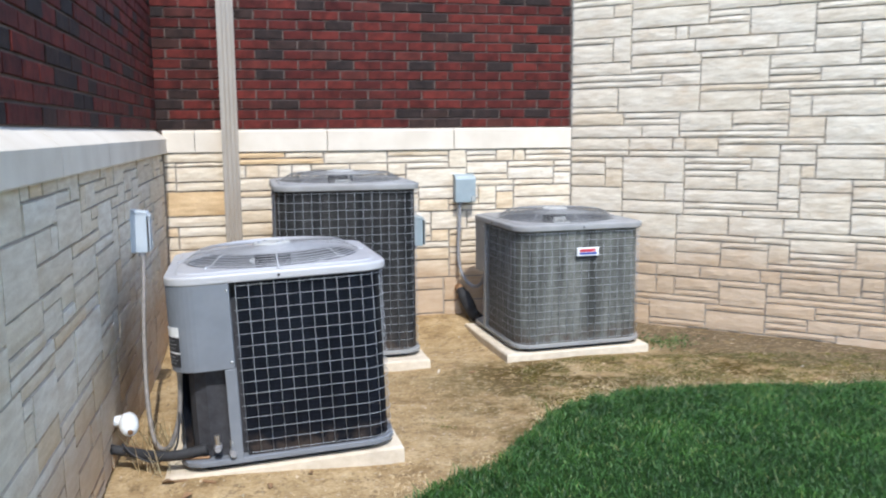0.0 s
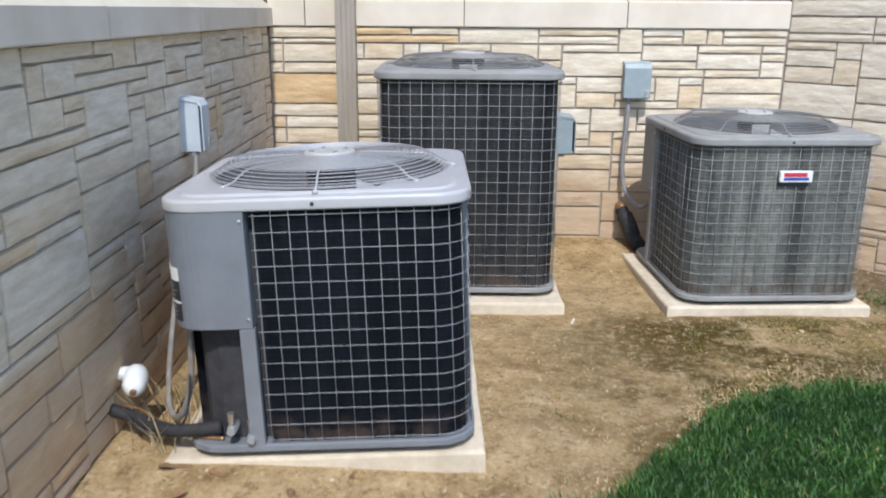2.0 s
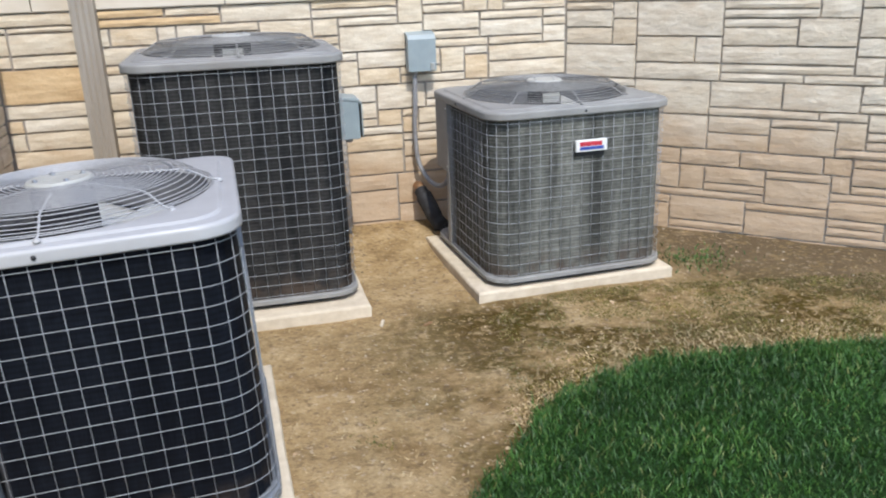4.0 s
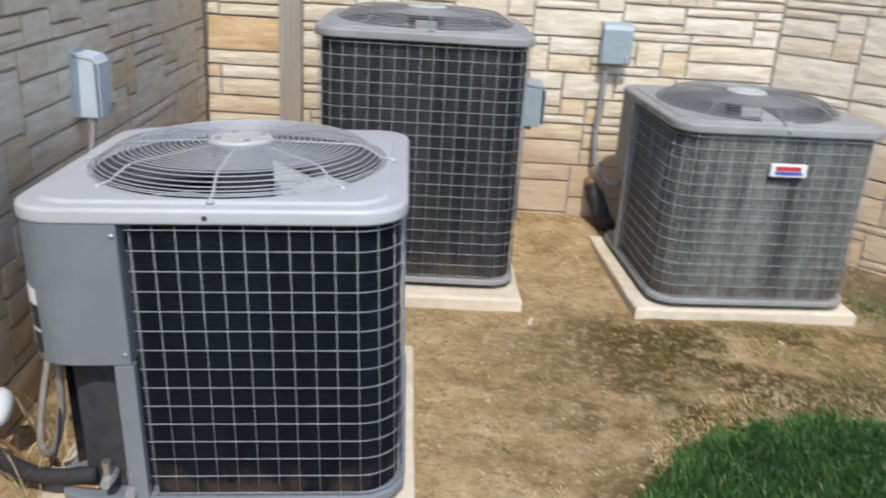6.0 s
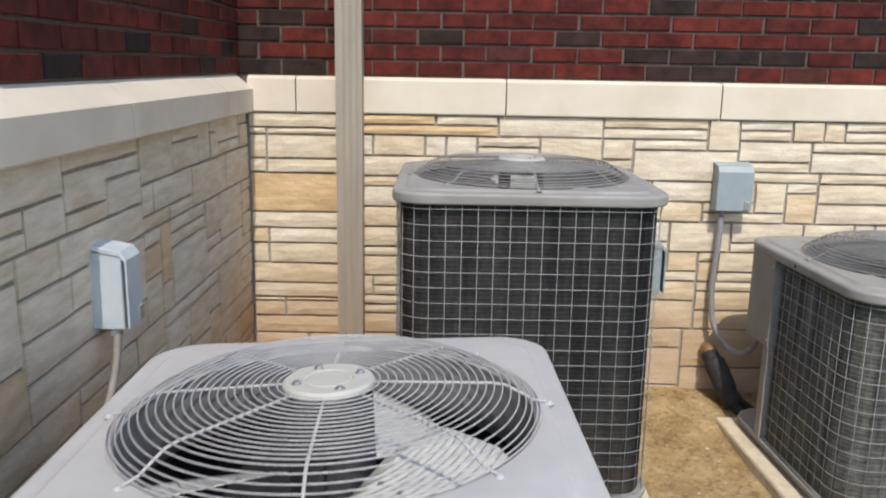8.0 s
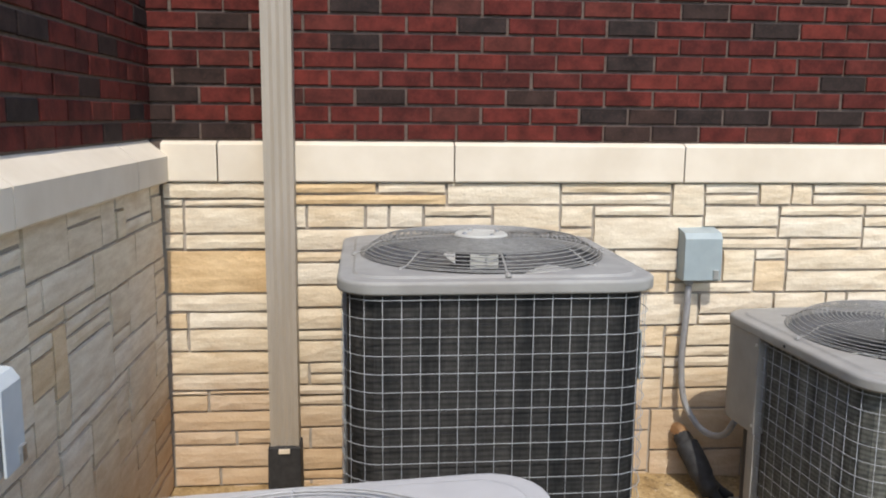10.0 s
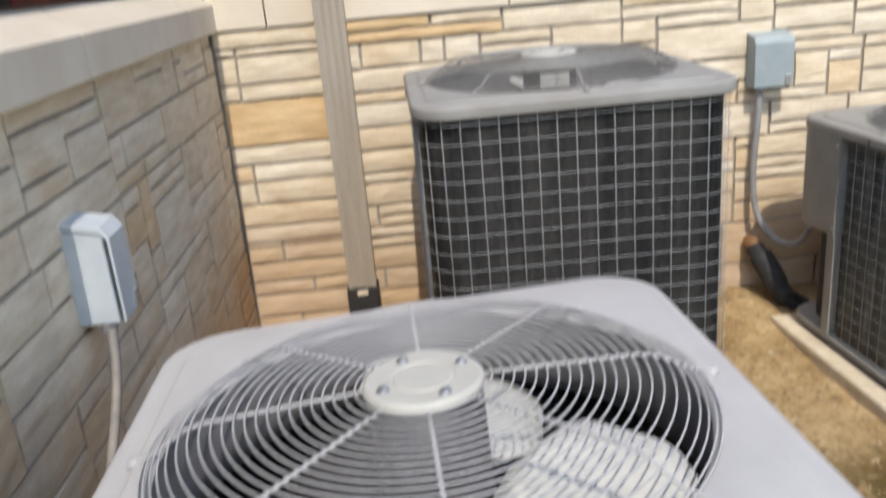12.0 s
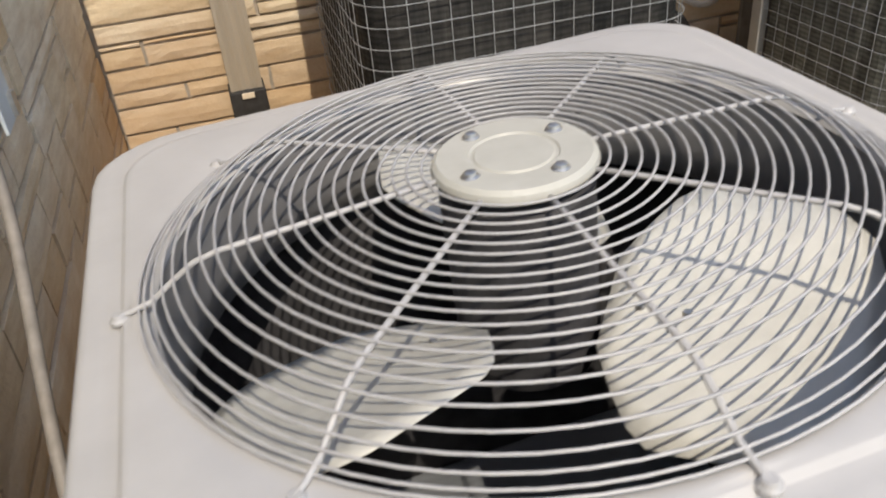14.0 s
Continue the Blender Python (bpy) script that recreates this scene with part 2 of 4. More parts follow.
# valve recess: its shade is put into a colour darker than the panels
M_RECESS_SHADE = simple("shaded_grey_sheet", (0.10, 0.098, 0.095), (0.15, 0.145, 0.14), 14.0, 0.7, bumpy=0.15, grime=0.3)
M_WIRE = simple("coated_wire", (0.26, 0.275, 0.29), (0.34, 0.355, 0.37), 60.0, 0.45, bumpy=0.05)
M_WIRE_LIGHT = simple("pale_coated_wire", (0.36, 0.36, 0.37), (0.44, 0.44, 0.445), 60.0, 0.4, bumpy=0.05)
M_WIRE_OLD = simple("dusty_coated_wire", (0.20, 0.195, 0.185), (0.30, 0.295, 0.28), 60.0, 0.6, bumpy=0.1)
M_COIL_A = coil_mat("black_coil_fins", (0.003, 0.004, 0.007), (0.008, 0.010, 0.015))
M_COIL_B = coil_mat("dark_coil_fins", (0.014, 0.015, 0.016), (0.052, 0.050, 0.047))
M_COIL_C = coil_mat("grey_coil_fins", (0.06, 0.061, 0.054), (0.21, 0.212, 0.185))
M_ORIFICE = simple("grey_shroud", (0.15, 0.152, 0.16), (0.20, 0.202, 0.21), 14.0, 0.5, grime=0.2)
# the motor's own dark colour, also used as painted shade inside the casing
M_INNER = simple("dark_motor_and_inner_shade", (0.022, 0.022, 0.025), (0.05, 0.05, 0.056), 20.0, 0.8)
M_BLADE = simple("aluminium_blade", (0.52, 0.52, 0.49), (0.62, 0.62, 0.58), 25.0, 0.5, 0.15, grime=0.15)
M_HUB = simple("hub_cream_plastic", (0.42, 0.42, 0.385), (0.47, 0.47, 0.435), 25.0, 0.45, grime=0.06)
M_STEEL = simple("zinc_steel", (0.45, 0.45, 0.44), (0.62, 0.62, 0.60), 60.0, 0.35, 0.9)
M_SPOUT = simple("taupe_painted_metal", (0.33, 0.29, 0.235), (0.385, 0.34, 0.28), 6.0, 0.5, bumpy=0.08, grime=0.10, stretch=(3, 3, 0.4))
M_BLACK = simple("black_rubber_and_gap_shade", (0.012, 0.012, 0.013), (0.03, 0.03, 0.032), 40.0, 0.75, bumpy=0.4)
M_BOX = simple("blue_grey_box", (0.26, 0.315, 0.33), (0.31, 0.365, 0.38), 14.0, 0.45, grime=0.08)
M_BOX_PALE = simple("pale_grey_box", (0.44, 0.49, 0.53), (0.52, 0.57, 0.60), 14.0, 0.45, grime=0.06)
M_CONDUIT = simple("grey_conduit", (0.22, 0.22, 0.225), (0.30, 0.30, 0.305), 30.0, 0.55, grime=0.15)
M_CONDUIT_DARK = simple("weathered_conduit", (0.18, 0.165, 0.15), (0.27, 0.25, 0.23), 30.0, 0.6, grime=0.25)
M_PVC = simple("white_pvc", (0.66, 0.68, 0.68), (0.76, 0.77, 0.76), 20.0, 0.35, grime=0.10)
M_COPPER = simple("dull_copper", (0.28, 0.17, 0.09), (0.40, 0.24, 0.13), 30.0, 0.45, 0.7)
M_WHITE = simple("white_label", (0.72, 0.72, 0.70), (0.78, 0.78, 0.76), 40.0, 0.5, bumpy=0.02)
M_INK = simple("black_ink", (0.018, 0.018, 0.02), (0.03, 0.03, 0.032), 40.0, 0.6, bumpy=0.02)
M_RED = simple("red_enamel", (0.45, 0.03, 0.05), (0.55, 0.05, 0.07), 40.0, 0.4, bumpy=0.02)
M_BLUE = simple("blue_enamel", (0.03, 0.06, 0.30), (0.05, 0.09, 0.38), 40.0, 0.4, bumpy=0.02)
M_LEAF = island_mat("dead_leaf", [(0.0, (0.14, 0.075, 0.035)), (1.0, (0.28, 0.17, 0.09))], 0.85)


# ---- mesh helpers ----
def thing(name, at=(0, 0, 0), turn=0.0, **tags):
    e = new(name)
    e.empty_display_size = 0.1
    e.matrix_basis = pose(*at, 0, 0, turn)
    return tagged(e, **tags)


def part(name, bm, material, parent=None, label="", smooth=False, bevel=0.0, m=None):
    me = bpy.data.meshes.new(name)
    bmesh.ops.recalc_face_normals(bm, faces=bm.faces)
    if smooth:
        for f in bm.faces:
            f.smooth = True
    bm.to_mesh(me)
    bm.free()
    me.materials.append(material)
    ob = new(name, me)
    if parent:
        ob.parent = parent
    if m is not None:
        ob.matrix_basis = m
    if label:
        ob["label"] = label
    if bevel:
        mod = ob.modifiers.new("bevel", "BEVEL")
        mod.width, mod.segments, mod.limit_method = bevel, 2, "ANGLE"
    return ob


def share(name, me, parent, m, label=""):
    ob = new(name, me)
    ob.parent, ob.matrix_basis = parent, m
    if label:
        ob["label"] = label
    return ob


def box(x0, y0, z0, x1, y1, z1, bm=None):
    bm = bm or bmesh.new()
    vs = [bm.verts.new((x, y, z)) for z in (z0, z1) for x, y in ((x0, y0), (x1, y0), (x1, y1), (x0, y1))]
    for f in ((3, 2, 1, 0), (4, 5, 6, 7), (0, 1, 5, 4), (1, 2, 6, 5), (2, 3, 7, 6), (3, 0, 4, 7)):
        bm.faces.new([vs[i] for i in f])
    return bm


def loft(loops, bm=None, closed=True, cap0=False, cap1=False):
    bm = bm or bmesh.new()
    rows = [[bm.verts.new(p) for p in loop] for loop in loops]
    n = len(rows[0])
    for a, b in zip(rows, rows[1:]):
        for i in range(n if closed else n - 1):
            k = (i + 1) % n
            bm.faces.new((a[i], a[k], b[k], b[i]))
    if cap0:
        bm.faces.new(rows[0][::-1])
    if cap1:
        bm.faces.new(rows[-1])
    return bm


def circle(r, z, n=32, x=0.0, y=0.0):
    return [(x + r * math.cos(math.tau * i / n), y + r * math.sin(math.tau * i / n), z) for i in range(n)]


def squircle(half, r, z, n=128):
    """Square of half-width half with corners of radius r, sampled by angle so that it lofts onto a circle."""
    out = []
    for i in range(n):
        a = math.tau * i / n
        c, s = math.cos(a), math.sin(a)
        lo, hi = 0.0, 2.0 * half
        for _ in range(40):
            t = (lo + hi) / 2
            qx, qy = abs(t * c) - half + r, abs(t * s) - half + r
            d = math.hypot(max(qx, 0), max(qy, 0)) + min(max(qx, qy), 0) - r
            lo, hi = (t, hi) if d < 0 else (lo, t)
        out.append((lo * c, lo * s, z))
    return out


def perimeter(half, r, start, end, step=0.03):
    """Points along a rounded square from start to end, in metres run along the front from its left corner, then right, back, left."""
    side, arc = 2 * (half - r), math.pi * r / 2
    pts = []
    n = max(2, int((end - start) / step))
    for k in range(n + 1):
        s = start + (end - start) * k / n
        q, u = divmod(s, side + arc)
        if u <= side:
            p = Vector((-half + r + u, -half))
        else:
            a = (u - side) / r - math.pi / 2
            p = Vector((half - r + r * math.cos(a), -half + r + r * math.sin(a)))
        p.rotate(Matrix.Rotation(q * math.pi / 2, 2))
        pts.append(p)
    return pts


def tube(points, r, bm=None, sides=6, closed=False, caps=True):
    """A round bar along points; r a number or a list."""
    bm = bm or bmesh.new()
    pts = [Vector(p) for p in points]
    n = len(pts)
    rows, side = [], None
    for i, p in enumerate(pts):
        ahead = (pts[(i + 1) % n] if closed or i < n - 1 else p) - (pts[i - 1] if closed or i else p)
        ahead.normalize()
        side = (side - ahead * side.dot(ahead)) if side else ahead.orthogonal()
        side.normalize()
        up = ahead.cross(side)
        rr = r[i] if isinstance(r, (list, tuple)) else r
        rows.append([bm.verts.new(p + (side * math.cos(math.tau * k / sides) + up * math.sin(math.tau * k / sides)) * rr) for k in range(sides)])
    for i in range(n if closed else n - 1):
        a, b = rows[i], rows[(i + 1) % n]
        for k in range(sides):
            bm.faces.new((a[k], a[(k + 1) % sides], b[(k + 1) % sides], b[k]))
    if caps and not closed:
        bm.faces.new(rows[0][::-1])
        bm.faces.new(rows[-1])
    return bm


def spline(points, n=8):
    """Catmull-Rom through the points."""
    p = [Vector(q) for q in points]
    p = [2 * p[0] - p[1], *p, 2 * p[-1] - p[-2]]
    out = []
    for i in range(1, len(p) - 2):
        for k in range(n):
            t = k / n
            out.append(0.5 * (2 * p[i] + (p[i + 1] - p[i - 1]) * t + (2 * p[i - 1] - 5 * p[i] + 4 * p[i + 1] - p[i + 2]) * t * t + (3 * p[i] - p[i - 1] - 3 * p[i + 1] + p[i + 2]) * t ** 3))
    return out + [p[-2]]


# ---- plan ----
LEFT, BACK, CORNER = -1.265, 6.03, 1.806      # stone faces of the two walls, and where the splayed wall begins
SPLAY = 43.0                                  # degrees by which the third wall turns towards the camera
BAND_LOW, BAND_TOP = 1.412, 1.575
NEAR_END = 1.2                                # the side wall's end, behind the first view
WALL_TOP = 2.6
RIGHT_TOP = 3.3


def smooth(a, b, x):
    t = min(1, max(0, (x - a) / (b - a)))
    return t * t * (3 - 2 * t)


def level(x, y):
    """Height of the soil."""
    z = 0.10 - 0.03 * smooth(3.4, 4.6, y) + 0.06 * smooth(5.3, 6.0, y) * (1 - smooth(0.9, 1.6, x))
    z += 0.012 * noise.noise(Vector((x * 1.7, y * 1.7, 0.3))) + 0.006 * noise.noise(Vector((x * 6, y * 6, 1.3)))
    z += 0.032 * (1 - smooth(-0.75, -0.10, x)) * smooth(2.85, 3.22, y) * (1 - smooth(3.5, 3.9, y))
    return z


LAWN_X = (-1.6, -0.6, -0.05, 0.15, 0.42, 0.60, 0.78, 1.06, 1.32, 2.0, 2.8, 5.0)
LAWN_Y = (1.5, 2.38, 2.87, 3.00, 3.21, 3.42, 3.66, 3.87, 3.94, 3.90, 3.70, 3.15)


def lawn_edge(x):
    """How far the lawn reaches towards the walls at x: a round tongue of turf."""
    return float(np.interp(x, LAWN_X, LAWN_Y)) + 0.05 * noise.noise(Vector((x * 4, 0.2, 0))) + 0.03 * noise.noise(Vector((x * 13, 0.7, 0)))


def build_ground():
    def axis(lo, hi, fine_lo, fine_hi, step):
        a = list(np.arange(fine_lo, fine_hi + step / 2, step))
        out, g = [], step
        v = fine_lo
        while v > lo:
            g *= 1.5
            v -= g
            out.append(max(v, lo))
        left = out[::-1]
        out, g, v = [], step, a[-1]
        while v < hi:
            g *= 1.5
            v += g
            out.append(min(v, hi))
        return left + a + out
    xs, ys = axis(-400, 400, -1.5, 4.2, 0.05), axis(-400, 400, 0.6, 6.3, 0.05)
    verts = [(x, y, level(x, y) if -3 < x < 8 and -3 < y < 9 else 0.08) for y in ys for x in xs]
    w = len(xs)
    faces = [(j * w + i, j * w + i + 1, (j + 1) * w + i + 1, (j + 1) * w + i) for j in range(len(ys) - 1) for i in range(w - 1)]
    me = bpy.data.meshes.new("ground")
    me.from_pydata(verts, [], faces)
    me.materials.append(M_SAND)
    for p in me.polygons:
        p.use_smooth = True
    tagged(new("ground", me), "dry sandy bare soil beside the building", "ground", kind="structure")

    # the turf, a low mat with a ragged rounded edge
    verts, faces = [], []
    xs = [-300, -60, -12, -4] + list(np.arange(-1.5, 5.0, 0.05)) + [7, 12, 30, 90, 300]
    rows = [0.0, 0.03, 0.10, 0.25, 0.5, 0.9, 1.4, 2.0, 2.6, 4.0, 8.0, 30.0, 100.0, 350.0]
    for x in xs:
        e = lawn_edge(x)
        if x > 5 or x < -2:
            e = 0.9
        for k, d in enumerate(rows):
            y = e - d
            z = (level(x, y) if -3 < x < 8 and y > -3 else 0.08) + (0.012 if k else -0.02) + 0.008 * noise.noise(Vector((x * 3, y * 3, 5))) + (0.045 if k > 7 or x > 5 or x < -2 else 0.0)
            verts.append((x, y, z))
    w = len(rows)
    for i in range(len(xs) - 1):
        for j in range(w - 1):
            faces.append((i * w + j, i * w + j + 1, (i + 1) * w + j + 1, (i + 1) * w + j))
    me = bpy.data.meshes.new("lawn")
    me.from_pydata(verts, [], faces)
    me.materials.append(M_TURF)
    tagged(new("lawn", me), "mown lawn turf with a rounded ragged edge", "lawn", kind="structure")


def scatter_blades(name, count, place, height, width, material, label, category, seed, lean=0.6):
    rng = np.random.default_rng(seed)
    verts, faces = [], []
    made = 0
    while made < count:
        spot = place(rng)
        if spot is None:
            continue
        made += 1
        x, y, z = spot
        a, h, w = rng.uniform(0, math.tau), height * rng.uniform(0.55, 1.3), width * rng.uniform(0.7, 1.3)
        dx, dy = math.cos(a), math.sin(a)
        b = rng.uniform(0, math.tau)
        lx, ly = math.cos(b) * h * lean * rng.uniform(0.2, 1), math.sin(b) * h * lean * rng.uniform(0.2, 1)
        n = len(verts)
        verts += [(x - dx * w, y - dy * w, z), (x + dx * w, y + dy * w, z), (x + lx * 0.45 + dx * w * 0.8, y + ly * 0.45 + dy * w * 0.8, z + h * 0.6),
                  (x + lx * 0.45 - dx * w * 0.8, y + ly * 0.45 - dy * w * 0.8, z + h * 0.6), (x + lx, y + ly, z + h)]
        faces += [(n, n + 1, n + 2, n + 3), (n + 3, n + 2, n + 4)]
    me = bpy.data.meshes.new(name)
    me.from_pydata(verts, [], faces)
    me.materials.append(material)
    return tagged(new(name, me), label, category, kind="stuff")


# ---- masonry ----
def ashlar(width, height, cell, seed, coarse=1.0, tall=(0.30, 0.42, 0.20, 0.08)):
    """Random squared rubble: rectangles (u, v, w, h) that fill width by height."""
    rng = random.Random(seed)
    cols, rows = int(round(width / cell)), int(round(height / cell))
    cw, ch = width / cols, height / rows
    full = [[False] * cols for _ in range(rows)]
    out = []
    for j in range(rows):
        i = 0
        while i < cols:
            if full[j][i]:
                i += 1
                continue
            h = rng.choices((1, 2, 3, 4), tall)[0]
            w = {1: rng.randint(5, 14), 2: rng.choice((2, 5, 6, 7, 8, 9, 10, 12)), 3: rng.choice((3, 6, 7, 8, 9, 10)), 4: rng.randint(8, 11)}[h]
            w = max(2, int(round(w * coarse)))
            h = min(h, rows - j)
            run = 0
            while i + run < cols and run < w and not any(full[j + k][i + run] for k in range(h)):
                run += 1
            left = 0
            while i + run + left < cols and left < 3 and not full[j][i + run + left]:
                left += 1
            if left < 3 and run == w:
                run += left if not any(full[j + k][i + run + q] for k in range(h) for q in range(left)) else 0
            if run < 2 and h > 1:
                h = 1
            for k in range(h):
                for q in range(run):
                    full[j + k][i + q] = True
            out.append((i * cw, j * ch, run * cw, h * ch))
            i += run
    return out


def stone_mesh(w, h, rng, joint=0.011, proud=0.0105, rim=0.007):
    """A split-faced block: x along the wall, z up, face towards -y."""
    gap = joint / 2
    nx = max(2, min(6, int(w / 0.07)))
    nz = 2 if h < 0.09 else 3
    verts, faces = [], []
    off = rng.uniform(0, 50)
    base = rng.uniform(-0.0035, 0.0035)
    for j in range(nz + 1):
        for i in range(nx + 1):
            u, v = i / nx, j / nz
            edge = i in (0, nx) or j in (0, nz)
            x, z = gap + u * (w - 2 * gap), gap + v * (h - 2 * gap)
            y = -(rim if edge else proud) + base + (0.0025 if edge else 0.0035) * noise.noise(Vector((x * 9 + off, z * 14, off)))
            if edge:
                x += 0.004 * noise.noise(Vector((z * 20, x * 8, off)))
                z += 0.004 * noise.noise(Vector((x * 11, z * 20, off + 3)))
            else:
                x += 0.012 * noise.noise(Vector((x * 30, z * 20, off)))
            verts.append((x, y, z))
    w1 = nx + 1
    for j in range(nz):
        for i in range(nx):
            faces.append((j * w1 + i, j * w1 + i + 1, (j + 1) * w1 + i + 1, (j + 1) * w1 + i))
    ring = [i for i in range(w1)] + [j * w1 + nx for j in range(1, nz + 1)] + [nz * w1 + i for i in range(nx - 1, -1, -1)] + [j * w1 for j in range(nz - 1, 0, -1)]
    back = len(verts)
    for r in ring:
        x, y, z = verts[r]
        verts.append((x, 0.012, z))
    n = len(ring)
    for k in range(n):
        faces.append((ring[(k + 1) % n], ring[k], back + k, back + (k + 1) % n))
    return verts, faces


# courses of the narrow bay in the corner, from the band down: height, then the share taken by the stones from the corner on
BAY = ((0.068, (1,)), (0.032, (0.17, 0.83)), (0.108, (0.17, 0.83)), (0.066, (0.17, 0.83)), (0.182, (1,)), (0.076, (1,)), (0.070, (0.17, 0.83)), (0.096, (0.17, 0.83)),
       (0.096, (1,)), (0.070, (1,)), (0.020, (0.32, 0.68)), (0.072, (0.32, 0.68)), (0.086, (1,)), (0.060, (0.55, 0.45)), (0.100, (1,)), (0.080, (0.4, 0.6)), (0.080, (1,)))


def bay(width, height):
    """The corner bay laid in courses, as (u, v, w, h)."""
    out, top = [], height
    for h, shares in BAY:
        low, u = max(0.0, top - h), 0.0
        for share_ in shares:
            if top - low > 0.015:
                out.append((u, low, width * share_, top - low))
            u += width * share_
        top = low
    return out


def lay_stones(wall, m, stones, seed, material, keep, joint=0.011, rim=0.007, rusty=lambda u, v, h: False):
    """Stones on a wall whose lower left corner of the mortar face is the pose m; keep(u, v) says whether a stone there is a part of its own."""
    rng = random.Random(seed + 1)
    rest_v, rest_f = [], []
    for u, v, w, h in stones:
        verts, faces = stone_mesh(w, h, rng, joint, rim + 0.0035, rim)
        if keep(u, v):
            me = bpy.data.meshes.new("stone")
            me.from_pydata(verts, [], faces)
            me.materials.append(M_STONE_RUST if rusty(u, v, h) else material)
            share("stone", me, wall, m @ pose(u, 0, v))
        else:
            n = len(rest_v)
            rest_v += [tuple(m @ Vector((x + u, y, z + v))) for x, y, z in verts]
            rest_f += [tuple(n + i for i in f) for f in faces]
    if rest_v:
        me = bpy.data.meshes.new("stonework")
        me.from_pydata(rest_v, [], rest_f)
        me.materials.append(material)
        tagged(share("stonework", me, wall, Matrix.Identity(4)), kind="stuff")


BRICK_L, BRICK_H = 0.2032, 0.0705


def brick_meshes():
    out = []
    for length in (BRICK_L - 0.010, BRICK_L / 2 - 0.010):
        g, d = 0.003, 0.008
        x1, z1 = length, BRICK_H - 0.011
        verts = [(0, 0, 0), (x1, 0, 0), (x1, 0, z1), (0, 0, z1), (0, -d, 0), (x1, -d, 0), (x1, -d, z1), (0, -d, z1),
                 (g, -d - g, g), (x1 - g, -d - g, g), (x1 - g, -d - g, z1 - g), (g, -d - g, z1 - g)]
        faces = [(8, 9, 10, 11), (4, 5, 9, 8), (5, 6, 10, 9), (6, 7, 11, 10), (7, 4, 8, 11), (0, 1, 5, 4), (1, 2, 6, 5), (2, 3, 7, 6), (3, 0, 4, 7)]
        me = bpy.data.meshes.new("brick")
        me.from_pydata(verts, [], faces)
        me.materials.append(M_BRICK)
        out.append(me)
    return out


def lay_bricks(wall, m, width, courses, seed, keep):
    rng = random.Random(seed)
    whole, half = brick_meshes()
    for j in range(courses):
        u = -BRICK_L * (0.5 if j % 2 else 0.0)
        while u < width - 0.02:
            me, x = whole, u
            if u < 0:
                me, x = half, 0.0
            if keep(x, j):
                share("brick", me, wall, m @ pose(x + rng.uniform(-0.002, 0.002), rng.uniform(-0.002, 0.002), j * BRICK_H + 0.008 + rng.uniform(-0.001, 0.001)) @ Matrix.Diagonal((min(1.0, (width - x) / BRICK_L), 1, 1, 1)))
            u += BRICK_L


def band_stone(length, reach, slope):
    """A sill stone along x, face towards -y, with a weathered sloping top."""
    g = 0.003
    prof = [(0.03, 0.0), (-reach + 0.004, 0.0), (-reach, 0.006), (-reach, BAND_TOP - BAND_LOW - slope - 0.004), (-reach + 0.004, BAND_TOP - BAND_LOW - slope), (0.05, BAND_TOP - BAND_LOW + 0.004), (0.05, 0.0)]
    return loft([[(g, y, z) for y, z in prof], [(length - g, y, z) for y, z in prof]], cap0=True, cap1=True)


def build_walls():
    # back wall
    back = tagged(part("wall_back", box(LEFT - 5.0, BACK + 0.016, -0.3, CORNER + 4.0, BACK + 5.0, BAND_LOW + 0.001), M_MORTAR), "limestone wainscot wall with grey mortar joints", "wall", kind="structure")
    brick_back = tagged(part("wall_back_brick", box(LEFT - 5.0, BACK + 0.032, BAND_LOW + 0.001, CORNER + 4.0, BACK + 5.0, WALL_TOP), M_MORTAR_DARK), "dark red brick wall above the stone band", "wall", kind="structure")
    left = tagged(part("wall_left", box(LEFT - 5.0, NEAR_END, -0.3, LEFT - 0.016, BACK + 0.016, BAND_LOW), M_MORTAR), "shaded limestone wainscot wall with grey joints", "wall", kind="structure")
    brick_left = tagged(part("wall_left_brick", box(LEFT - 5.0, NEAR_END, BAND_LOW, LEFT - 0.045, BACK + 0.032, WALL_TOP), M_MORTAR_DARK), "dark red brick wall above the sloping sill", "wall", kind="structure")
    right_m = Matrix.Translation((CORNER, BACK, 0)) @ pose(0, 0, 0, 0, 0, -SPLAY)
    bm = box(-0.01, 0.016, -0.3, 4.6, 3.0, RIGHT_TOP)
    bmesh.ops.transform(bm, matrix=right_m, verts=bm.verts)
    right = tagged(part("wall_right", bm, M_MORTAR_PALE), "tall splayed wall of split cream limestone", "wall", kind="structure")
    # bands
    u = LEFT + 0.0
    for end in (-1.045, -0.104, 0.855, CORNER):
        part("band_stone", band_stone(end - u, 0.010, 0.012), M_BAND, back, "smooth cut limestone band block", m=pose(u, BACK, BAND_LOW))
        u = end
    v = BACK - 0.008
    k = 0
    while v > NEAR_END + 0.05:
        length = (0.42, 1.0, 0.95, 0.9, 0.95, 0.9)[min(k, 5)]
        length = min(length, v - NEAR_END)
        part("sill_stone", band_stone(length, 0.030, 0.058), M_BAND, left, "cut limestone sill block with a sloping top", m=Matrix.Translation((LEFT, v - length, BAND_LOW)) @ pose(0, 0, 0, 0, 0, 90))
        v -= length
        k += 1
    return back, brick_back, left, brick_left, right, right_m


# ---- condensing units ----
def guard_height(r):
    """Height of the guard's wires over the cover at radius r."""
    return 0.066 - 0.010 * min(1, max(0, (r - 0.09) / 0.24)) - 0.044 * smooth(0.325, 0.425, r) - 0.002


